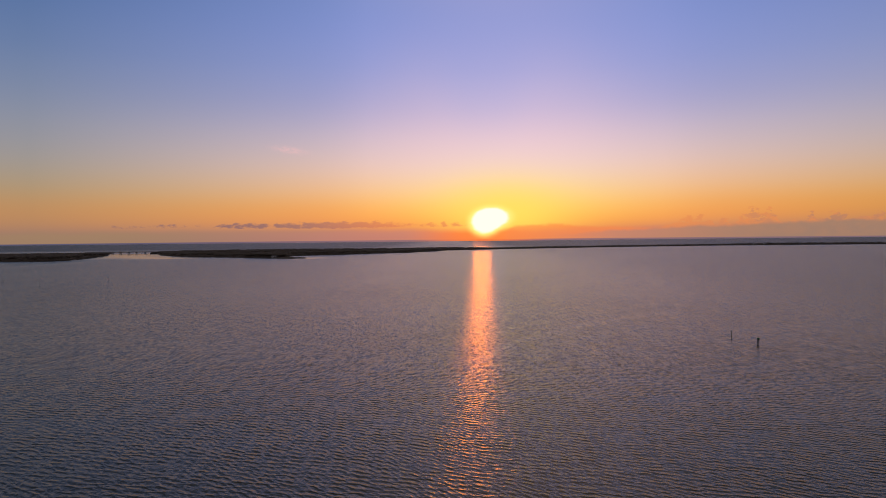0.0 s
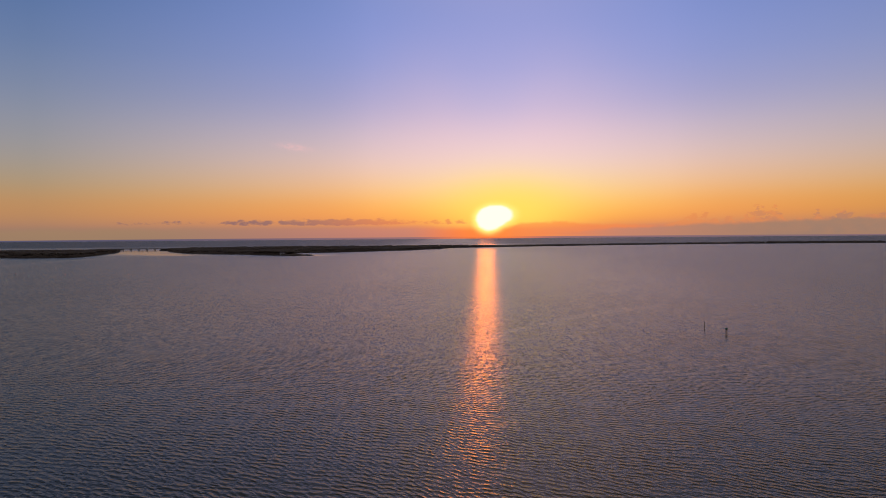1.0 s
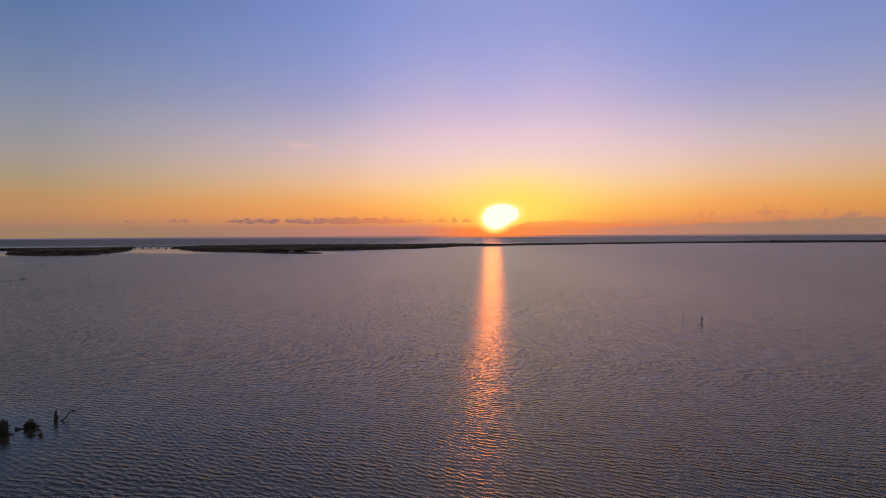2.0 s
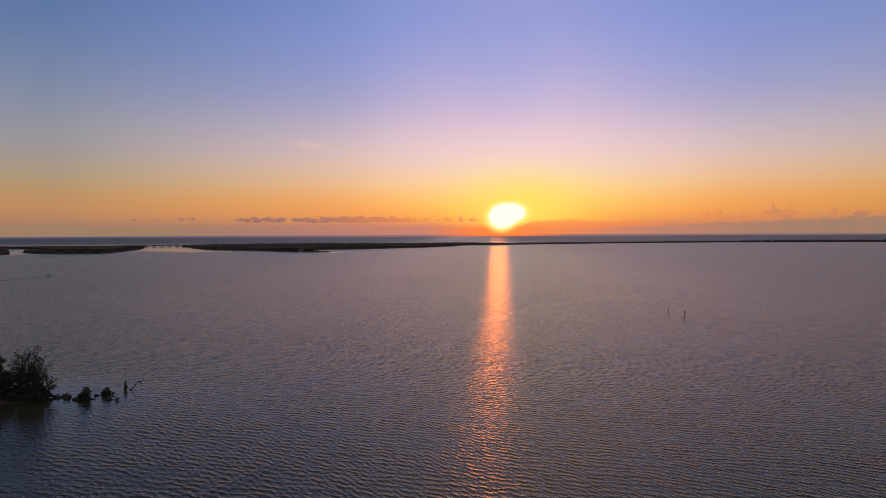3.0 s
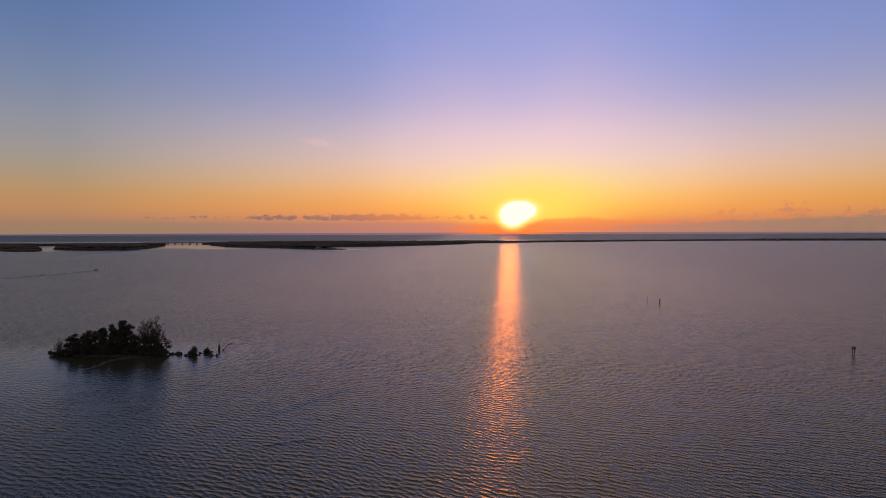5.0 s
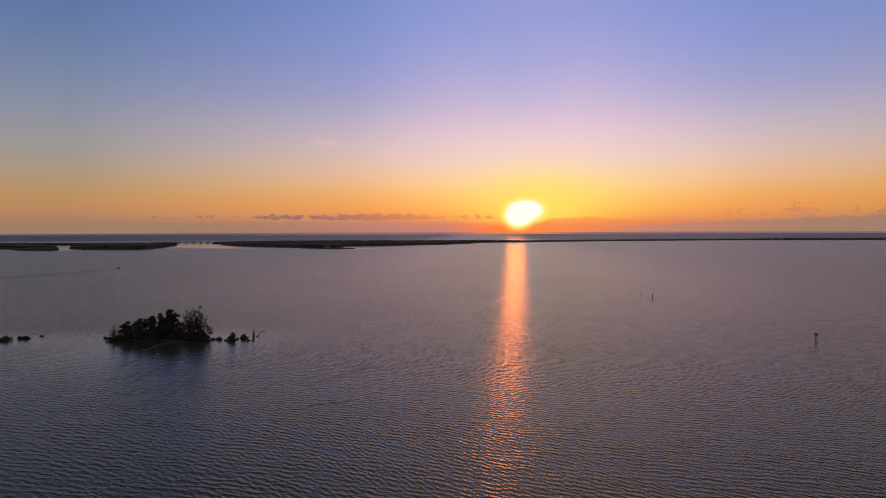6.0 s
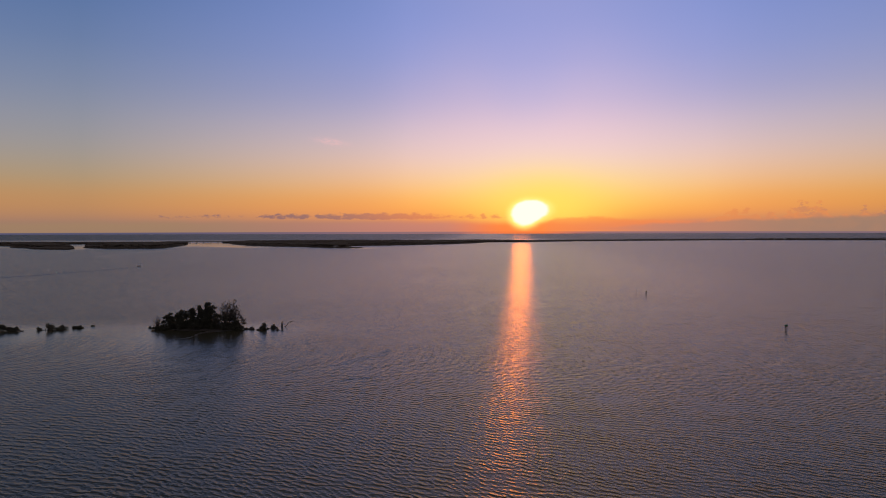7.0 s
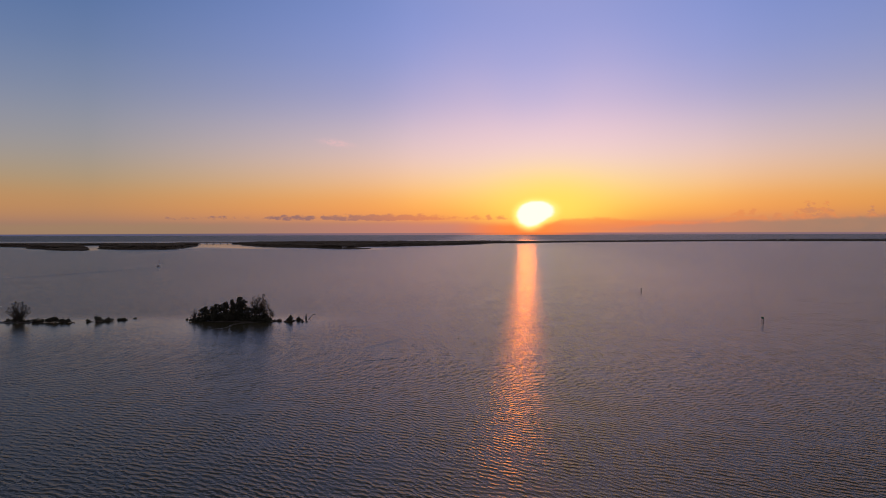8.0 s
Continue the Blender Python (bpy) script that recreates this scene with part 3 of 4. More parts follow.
# ================= trees and shrubs =================
def grow(rng, height, spread, limbs, lean=0.0, fork=0.3, droop=0.0, levels=3):
    """Trunk, limbs and twigs as tapered runs of points; also the places where leaves sit."""
    runs, tips = [], []
    top = Vector((rng.uniform(-1, 1) * lean * height, rng.uniform(-1, 1) * lean * height, height))
    r0 = 0.022 * height + 0.03
    n = 7
    trunk = []
    for i in range(n):
        t = i / (n - 1)
        trunk.append(top * t + Vector((rng.gauss(0, 0.02), rng.gauss(0, 0.02), 0)) * height * t)
    trunk[0] = Vector((0, 0, -0.3))
    runs.append((trunk, [r0 * (1 - 0.85 * i / (n - 1)) for i in range(n)], 0))
    tips.append(trunk[-1])

    def branch(p, d, length, r, level):
        pts = [p]
        q, v = p.copy(), d.copy()
        steps = 5 if level == 1 else 3
        for _ in range(steps):
            v = (v + Vector((rng.gauss(0, 0.22), rng.gauss(0, 0.22), rng.gauss(0.05, 0.16) - droop))).normalized()
            q = q + v * length / steps
            pts.append(q.copy())
        runs.append((pts, [r * (1 - 0.8 * i / steps) for i in range(steps + 1)], level))
        if level < levels:
            kids = 4 if level == 1 else 3
            for k in range(kids):
                t = rng.uniform(0.35, 1.0)
                i = min(int(t * steps), steps - 1)
                b = pts[i].lerp(pts[i + 1], t * steps - i)
                w = (v + Vector((rng.gauss(0, 0.6), rng.gauss(0, 0.6), rng.gauss(0.15, 0.45)))).normalized()
                branch(b, w, length * rng.uniform(0.4, 0.62), r * 0.5, level + 1)
        else:
            tips.extend(pts[1:])
    for k in range(limbs):
        t = fork + (1 - fork) * (k + rng.random()) / limbs * 0.95
        i = min(int(t * (n - 1)), n - 2)
        p = trunk[i].lerp(trunk[i + 1], t * (n - 1) - i)
        w = k * 2.4 + rng.uniform(-0.5, 0.5)
        d = Vector((math.cos(w), math.sin(w), rng.uniform(0.25, 0.9))).normalized()
        branch(p, d, spread * (1.15 - 0.6 * t) * rng.uniform(0.75, 1.15), r0 * 0.42 * (1.2 - t), 1)
    return runs, tips


def tree(name, label, x, y, z, height, spread, leaves, seed, limbs=12, leaf=0.26, fork=0.22, mat=None, puff=0.55, group="", droop=0.0, lean=0.05):
    rng = random.Random(seed)
    runs, tips = grow(rng, height * 0.93, spread, limbs, lean, fork, droop)
    ob = thing(name, label, "tree", (x, y, z), rng.uniform(0, 360), group)
    s = Soup()
    s.tube(runs[0][0], runs[0][1], 8)
    part("trunk", s, BARK, ob, smooth=True)
    bough = None
    for pts, radii, level in runs[1:] + [([], [], 1)]:
        if level == 1 and bough:
            part("branch", bough, BARK, ob)
        if level == 1:
            bough = Soup()
        if pts:
            bough.tube(pts, [max(r, 0.012) for r in radii], 5 if level == 1 else 3)
    if leaves:
        s = Soup()
        knots = [p for p in tips if rng.random() < 0.42]
        for _ in range(leaves):
            p = rng.choice(knots)
            # leaves gather in sprays round the twig
            q = p + Vector((rng.gauss(0, 1), rng.gauss(0, 1), rng.gauss(0, 0.75))) * puff * 0.6
            if q.z > 0.15:
                s.leaf(q, leaf * rng.uniform(0.6, 1.3), rng)
        part("crown", s, mat or LEAF, ob)
    return ob


def vase_tree(name, label, x, y, z, height, spread, leaves, seed, stems=8, leaf=0.17, mat=None, puff=0.3, group="", lean=(0.0, 0.0), bare=0.35, sweep=1.5, dome=0.28):
    """Several stems that fan out from a short foot and fork into bare twigs, leaves in tufts at their ends."""
    rng = random.Random(seed)
    ob = thing(name, label, "tree", (x, y, z), 0.0, group)
    s = Soup()
    s.tube([(0, 0, -0.3), (0.03, 0, 0.4), (0.0, 0.05, 0.9)], [0.36, 0.3, 0.2], 8)
    part("trunk", s, BARK, ob, smooth=True)
    tufts = []
    for k in range(stems):
        bough = Soup()
        w = k * 2.4 + rng.uniform(-0.4, 0.4)
        out = (0.15 + 0.85 * ((k + 0.5) / stems) ** 0.7) * spread
        tall = height * rng.uniform(0.86, 1.0) * (1 - dome * (out / spread) ** 2)
        end = Vector((math.cos(w) * out + lean[0], math.sin(w) * out + lean[1], tall))
        n = 7
        pts = []
        for i in range(n + 1):
            t = i / n
            side = t ** sweep
            pts.append(Vector((end.x * side, end.y * side, 0.5 + (end.z - 0.5) * t)) + Vector((rng.gauss(0, 1), rng.gauss(0, 1), 0)) * 0.1 * min(1, 3 * t))
        bough.tube(pts, [0.12 * (1 - 0.85 * i / n) + 0.012 for i in range(n + 1)], 5)
        tufts.append(pts[-1])
        for j in range(11):
            t = bare + (1 - bare) * (j + rng.random()) / 11
            i = min(int(t * n), n - 1)
            p = pts[i].lerp(pts[i + 1], t * n - i)
            v = Vector((rng.gauss(0, 0.7) + math.cos(w) * 0.45, rng.gauss(0, 0.7) + math.sin(w) * 0.45, rng.uniform(0.3, 1.1))).normalized()
            long_ = height * rng.uniform(0.09, 0.17) * (1.25 - 0.5 * t)
            q = p + v * long_ * 0.55
            r = q + (v + Vector((rng.gauss(0, 0.3), rng.gauss(0, 0.3), 0.3))).normalized() * long_ * 0.5
            bough.tube([p, q, r], [0.035, 0.024, 0.01], 3)
            tufts += [r, q.lerp(r, 0.5)]
            for _ in range(3):
                e = q.lerp(r, rng.random())
                u = e + Vector((rng.gauss(0, 1), rng.gauss(0, 1), rng.uniform(0.1, 1.2))).normalized() * long_ * 0.35
                bough.tube([e, u], [0.018, 0.008], 3)
                tufts.append(u)
        part("branch", bough, BARK, ob)
    keep = [p for p in tufts if rng.random() < 0.6]
    crown = Soup()
    for _ in range(leaves):
        p = rng.choice(keep)
        q = p + Vector((rng.gauss(0, 1), rng.gauss(0, 1), rng.gauss(0, 0.8))) * puff * 0.55
        crown.leaf(q, leaf * rng.uniform(0.6, 1.3), rng)
    part("crown", crown, mat or LEAF_DRY, ob)
    return ob


def shrub(name, label, x, y, z, height, width, leaves, seed, mat=None, group="", stems=9, leaf=0.2, category="shrub"):
    rng = random.Random(seed)
    ob = thing(name, label, category, (x, y, z), rng.uniform(0, 360), group)
    wood, crown = Soup(), Soup()
    tips = []
    for k in range(stems):
        w = rng.uniform(0, 6.28)
        out = rng.random() ** 0.5 * width
        dome = height * math.sqrt(max(0.06, 1 - (out / width) ** 2 * 0.9))
        end = Vector((math.cos(w) * out, math.sin(w) * out, dome * rng.uniform(0.45, 1.0)))
        mid = Vector((end.x * 0.5, end.y * 0.5, end.z * 0.55))
        base = Vector((rng.gauss(0, 0.12), rng.gauss(0, 0.12), -0.25))
        wood.tube([base, mid, end], [0.05 + 0.008 * height, 0.035, 0.012], 4)
        tips += [end, end, end.lerp(mid, 0.5), mid, Vector((end.x, end.y, end.z * rng.uniform(0.1, 0.7)))]
    part("stems", wood, BARK, ob)
    for _ in range(leaves):
        p = rng.choice(tips)
        q = p + Vector((rng.gauss(0, 1), rng.gauss(0, 1), rng.gauss(0, 0.7))) * 0.10 * (width + height * 0.5)
        if q.z > 0.02:
            crown.leaf(q, leaf * rng.uniform(0.6, 1.3), rng)
    part("foliage", crown, mat or LEAF, ob)
    return ob


def bank(name, label, cx, cy, rx, ry, top, seed, skew=0.0):
    """A low sand bank with an uneven rim that runs out under the water."""
    s = Soup()
    rings, n = 9, 56
    for i in range(rings):
        k = (i + 0.3) / (rings - 0.7)
        for j in range(n):
            w = 2 * math.pi * j / n
            u = 1 + 0.22 * noise.noise((math.cos(w) * 1.4, math.sin(w) * 1.4, seed)) + 0.10 * noise.noise((math.cos(w) * 4, math.sin(w) * 4, seed + 5))
            px, py = math.cos(w) * rx * k * u, math.sin(w) * ry * k * u
            z = top * (1 - k ** 2.2 * 1.75) + 0.12 * noise.noise((px * 0.5, py * 0.5, seed))
            s.v.append((cx + px, cy + py + skew * px, z))
    for i in range(rings - 1):
        for j in range(n):
            j2 = (j + 1) % n
            s.f.append((i * n + j, (i + 1) * n + j, (i + 1) * n + j2, i * n + j2))
    s.f.append(tuple(range(n)))
    return solid(name, s, WET_SAND, label, "sandbank", kind="structure", smooth=True)


# ---- the wooded islet ----
bank("ground_islet", "low wet sandbank under a clump of trees", -95.0, 247.4, 16.6, 5.6, 0.42, 2)


def sandbar():
    """A beach of wet sand with a low curved tongue that runs out from it."""
    path = [(-79.6, 246.0, 0.4), (-82.4, 244.8, 0.9), (-85.6, 243.4, 1.5), (-88.6, 241.6, 1.5), (-90.4, 239.0, 0.9), (-91.0, 235.8, 0.55), (-90.6, 232.6, 0.4),
            (-90.4, 229.4, 0.3), (-91.6, 226.8, 0.22), (-94.4, 225.0, 0.12)]
    s = Soup()
    n = 0
    for (ax, ay, aw), (bx, by, bw) in zip(path, path[1:]):
        for k in range(6):
            t = k / 6
            x, y, w = ax + (bx - ax) * t, ay + (by - ay) * t, aw + (bw - aw) * t
            w *= 1 + 0.35 * noise.noise((x * 0.7, y * 0.7, 3.0))
            x += 0.5 * noise.noise((0.0, y * 0.35, 8.0))
            px, py = (by - ay), -(bx - ax)
            l = math.hypot(px, py)
            px, py = px / l, py / l
            for off, z in ((-2.4, -0.14), (-0.9, 0.02), (0.1, 0.06), (1.0, 0.01), (2.4, -0.14)):
                s.v.append((x + px * w * off, y + py * w * off, z + 0.04 * noise.noise((x * 0.5, y * 0.5, off * 0.3))))
            if n:
                b = 5 * n
                s.f += [(b - 5 + j, b - 4 + j, b + 1 + j, b + j) for j in range(4)]
            n += 1
    return solid("ground_sandbar", s, WET_SAND, "curved beach and sandbar of wet sand off the islet", "sandbank", kind="structure", smooth=True)


sandbar()
TALL = "trees on the islet"
#       x      y     height spread leaves seed limbs
for x, y, h, sp, lv, sd, lb in ((-106.6, 247.0, 3.9, 1.2, 1100, 11, 10), (-105.3, 246.2, 4.7, 1.4, 1600, 12, 10), (-103.8, 245.6, 3.7, 1.3, 1300, 26, 10),
                                (-102.2, 246.8, 4.4, 1.4, 1700, 13, 12), (-100.3, 246.0, 6.0, 1.4, 2500, 14, 13), (-98.5, 247.2, 6.1, 1.4, 2200, 27, 13),
                                (-96.6, 245.8, 7.3, 1.1, 2200, 15, 16), (-95.2, 247.4, 6.8, 1.3, 2000, 25, 14), (-94.5, 246.0, 8.0, 0.95, 2100, 71, 17),
                                (-92.0, 246.2, 9.4, 1.3, 3600, 16, 20), (-92.9, 247.8, 7.6, 1.3, 2400, 72, 15), (-90.3, 246.8, 7.6, 1.4, 2600, 17, 15),
                                (-88.9, 246.2, 4.6, 1.2, 900, 18, 13), (-87.4, 246.8, 4.2, 1.2, 700, 73, 13), (-85.6, 246.6, 4.9, 1.4, 1000, 74, 13),
                                (-83.8, 246.8, 4.4, 1.3, 900, 75, 12), (-82.0, 246.0, 2.8, 1.1, 1000, 76, 10)):
    tree("broadleaf_tree", "dense dark evergreen tree on the sandy islet", x, y, 0.25, h, sp, lv, sd, lb, group=TALL, puff=0.42, fork=0.1, leaf=0.23)
for x, y, h, sp, lv, sd, st in ((-86.7, 247.2, 9.1, 2.3, 800, 19, 9), (-84.7, 246.8, 9.7, 2.5, 1050, 20, 9), (-83.4, 247.6, 7.2, 1.8, 650, 21, 7)):
    vase_tree("sparse_tree", "half-bare tree with thin sparse foliage on the islet", x, y, 0.25, h, sp, lv, sd, st, group=TALL, lean=(0.5, 0.0))
tree("sparse_tree", "small thin tree with drooping sparse foliage at the islet's end", -80.2, 246.0, 0.2, 4.2, 1.6, 460, 22, 11, mat=LEAF_DRY, puff=0.35, leaf=0.2, group=TALL, droop=0.12)
shrub("bare_bush", "nearly leafless upright bush at the islet's tip", -109.3, 246.6, 0.0, 5.2, 1.7, 420, 23, mat=LEAF_DRY, stems=46, leaf=0.13, category="bush")
rs = random.Random(31)
for k in range(40):
    t = k / 39
    x = -108.4 + 28.2 * t + rs.uniform(-0.5, 0.5)
    mid = 1 - abs(2 * t - 1) ** 2
    bay = 2.0 if 0.52 < t < 0.78 else 0.0       # open sand in front
    shrub("mangrove_shrub", "dense dark mangrove shrub on the islet's sand", x, 244.2 + bay + rs.uniform(0.0, 3.2) - 0.6 * mid, 0.05 + 0.2 * mid,
          (rs.uniform(1.3, 2.1) + (0.3 if t > 0.66 else 1.4) * mid) * (0.62 + 0.38 * min(1.0, t / 0.3)), rs.uniform(1.1, 1.6) + 0.4 * mid, 900, 100 + k, group="shrubs on the islet", leaf=0.22, stems=14)

# ---- stumps and drift trees off the islet's end ----
shrub("mangrove_shrub", "low dark shrub standing alone in the water", -113.0, 248.5, -0.05, 0.7, 0.5, 300, 140, leaf=0.13)


def drift_tree(x, y, length, seed, turn, label, high=0.8, thick=1.0):
    """A fallen trunk, half under water, with broken limbs."""
    rng = random.Random(seed)
    ob = thing("driftwood_tree", label, "driftwood", (x, y, 0.0), turn, "fallen trees in the water")
    s = Soup()
    pts = [Vector((length * (i / 6 - 0.5), rng.gauss(0, 0.12), 0.12 + 0.25 * math.sin(i * 0.9 + seed))) for i in range(7)]
    s.tube(pts, [(0.27 - 0.025 * i) * thick for i in range(7)], 7)
    part("log", s, DEAD, ob, smooth=True)
    for k in range(7):
        s = Soup()
        p = pts[rng.randrange(1, 6)]
        d = Vector((rng.gauss(0, 0.5), rng.gauss(0, 0.4), rng.uniform(0.4, 1.0))).normalized()
        q = p + d * high * rng.uniform(0.4, 1.0)
        e = q + Vector((rng.gauss(0, 0.35), rng.gauss(0, 0.3), rng.uniform(0.0, 0.35))) * high
        s.tube([p, q, e], [0.10 * thick, 0.065 * thick, 0.02], 5)
        part("broken_branch", s, DEAD, ob)
    return ob


drift_tree(-78.6, 246.8, 4.4, 3, 186, "thick dark fallen trunk lying off the islet's end", 0.7, 1.7)
drift_tree(-77.2, 247.0, 1.9, 5, -20, "dark broken root stock beside a fallen trunk", 0.8, 1.9)
shrub("mangrove_shrub", "rounded dark mangrove shrub standing in the water", -72.8, 245.3, -0.1, 2.6, 1.05, 1500, 141, leaf=0.18, stems=14)
drift_tree(-72.6, 245.4, 4.8, 6, 6, "broken branches reaching out under a mangrove shrub", 0.55)
shrub("mangrove_shrub", "low rounded mangrove shrub standing in the water", -70.3, 249.0, -0.1, 1.5, 1.05, 1200, 142, leaf=0.17, stems=14)
drift_tree(-71.2, 248.6, 2.6, 9, 20, "broken branch leaning from a mangrove shrub", 0.4)
drift_tree(-67.2, 245.0, 2.6, 8, -8, "small broken branches sticking out of the water", 0.75)


def snag():
    """A dead stump with one long curved limb."""
    ob = thing("dead_snag", "dead stump with one curved limb in open water", "driftwood", (-69.0, 253.4, 0.0))
    s = Soup()
    s.tube([(0, 0, -0.5), (0.05, 0, 0.5), (0.0, 0.05, 1.2), (0.12, 0, 1.65), (0.1, 0.05, 1.95)], [0.34, 0.28, 0.2, 0.13, 0.04], 8)
    s.tube([(0.05, 0, 0.1), (0.3, 0.1, 0.5), (0.36, 0.1, 0.9)], [0.22, 0.14, 0.05], 6)
    part("stump", s, DEAD, ob, smooth=True)
    s = Soup()
    s.tube([(0.5, 0, -0.2), (1.2, 0, 0.1), (1.75, 0, 0.5), (2.1, 0.05, 1.1), (2.6, 0.05, 1.65), (3.3, 0.1, 1.75), (4.4, 0.1, 1.95)],
           [0.12, 0.13, 0.12, 0.11, 0.1, 0.07, 0.02], 6)
    s.tube([(2.6, 0.05, 1.65), (3.0, 0.1, 1.5), (3.4, 0.1, 1.45)], [0.07, 0.12, 0.03], 6)
    part("limb", s, DEAD, ob, smooth=True)


snag()

# ---- the low spit with the lone tree ----
bank("ground_spit", "narrow low sand spit barely above the water", -178.5, 238.6, 24.4, 2.2, 0.36, 6)
vase_tree("bare_tree", "spreading half-bare tree alone on a low spit", -172.4, 239.2, 0.0, 8.2, 4.3, 3000, 41, 22, leaf=0.16, puff=0.36, bare=0.0, sweep=0.75, dome=0.55)
for x, y, h, w, n, sd in ((-176.0, 239.4, 1.5, 1.1, 600, 51), (-169.8, 239.5, 1.3, 1.2, 600, 52), (-165.6, 239.0, 1.6, 1.4, 800, 53), (-163.6, 239.3, 1.2, 1.1, 500, 54),
                          (-160.3, 238.9, 2.1, 1.4, 1000, 55), (-158.3, 239.2, 2.5, 1.3, 1100, 56), (-154.9, 239.0, 1.9, 1.2, 800, 57), (-153.6, 239.2, 1.7, 0.9, 600, 58)):
    shrub("mangrove_shrub", "low dark mangrove shrub on the sand spit", x - 0.2, y + 0.1, 0.05, h * 0.85, w * 1.3, int(n * 1.4), sd, group="shrubs on the spit", leaf=0.18)
for x, y, h, w, n, sd in ((-173.6, 238.6, 1.7, 1.2, 700, 81), (-171.2, 238.9, 1.9, 1.1, 700, 82)):
    shrub("mangrove_shrub", "low dark mangrove shrub at the foot of a lone tree", x, y, 0.05, h, w, n, sd, group="shrubs on the spit", leaf=0.18)
drift_tree(-152.6, 239.0, 3.6, 12, 4, "broken grey branches at the end of the spit", 0.8)
for x, y, h, w, n, sd in ((-147.6, 242.0, 1.6, 0.6, 300, 61), (-144.0, 242.4, 2.7, 1.5, 1000, 62), (-140.6, 244.0, 2.0, 1.5, 1100, 63), (-138.0, 246.8, 1.1, 0.9, 500, 64), (-136.6, 246.9, 1.2, 0.9, 500, 65), (-134.8, 251.8, 0.6, 0.5, 140, 66)):
    shrub("mangrove_shrub", "low dark mangrove shrub standing in shallow water", x + 0.1, y - 0.4, -0.08, h * 0.85, w * 1.2, int(n * 1.3), sd, group="shrubs in the shallows", leaf=0.18, stems=12)
drift_tree(-146.0, 241.8, 3.8, 14, 2, "fallen grey branches between shrubs in shallow water", 0.7)


# ================= channel marks =================
def single_mark(name, x, y, high, label, board=None, group="channel marks"):
    ob = thing(name, label, "channel marker", (x, y, 0.0), 0.0, group)
    s = Soup()
    s.tube([(0, 0, -2.0), (0, 0, 0.3), (0.02, 0, high * 0.6), (0.03, 0, high)], [0.10, 0.095, 0.09, 0.085], 10)
    part("post", s, PILE, ob, smooth=True)
    if board:
        s = Soup()
        s.box(-0.28, -0.18, high - 0.62, 0.28, -0.145, high - 0.08)
        part("board", s, board, ob)
    s = Soup()
    s.tube([(0.03, 0, high), (0.03, 0, high + 0.06)], [0.15, 0.10], 10)
    part("cap", s, DARK, ob)
    return ob


def double_mark(x, y, high, label, wide=1.0):
    """Two posts that carry a platform and a box."""
    ob = thing("channel_marker", label, "channel marker", (x, y, 0.0), 0.0, "channel marks")
    for dx in (-0.26 * wide, 0.26 * wide):
        s = Soup()
        s.tube([(dx, 0, -2.0), (dx, 0, 0.3), (dx * 0.95, 0, high * 0.75)], [0.11, 0.105, 0.10], 10)
        part("post", s, PILE, ob, smooth=True)
    s = Soup()
    s.box(-0.42 * wide, -0.40, high * 0.72, 0.42 * wide, 0.40, high * 0.72 + 0.12)
    part("platform", s, PILE, ob)
    s = Soup()
    s.box(-0.38 * wide, -0.3, high * 0.72 + 0.12, 0.38 * wide, -0.25, high)
    part("board", s, BOARD_GREEN, ob)
    s = Soup()
    s.box(-0.38 * wide, 0.24, high * 0.72 + 0.12, 0.38 * wide, 0.29, high)
    part("board", s, BOARD_GREEN, ob)
    return ob


single_mark("channel_marker", 79.4, 384.0, 2.3, "slim wooden channel post in open water")
double_mark(82.0, 373.0, 1.9, "slender two-post channel marker with a dark board", 0.62)
double_mark(97.7, 250.0, 2.1, "two-post channel marker with a dark board")
for i, (x, y, h) in enumerate(((-345, 546, 3.4), (-316, 512, 3.2), (-312, 567, 2.8), (-286, 572, 3.2), (-315, 644, 2.6), (-359, 723, 3.2), (-317, 668, 3.2),
                               (-330, 694, 2.8), (-306, 702, 3.4), (-343, 770, 3.0), (-277, 650, 3.4), (-387, 829, 2.8), (-409, 833, 2.8), (-518, 1025, 3.4),
                               (-251, 692, 3.4), (-23, 768, 3.0), (-70, 930, 3.2))):
    single_mark("channel_marker", x, y, h * 0.62, "weathered wooden channel post in the lagoon", (None, BOARD_GREEN, BOARD_RED)[i % 3])


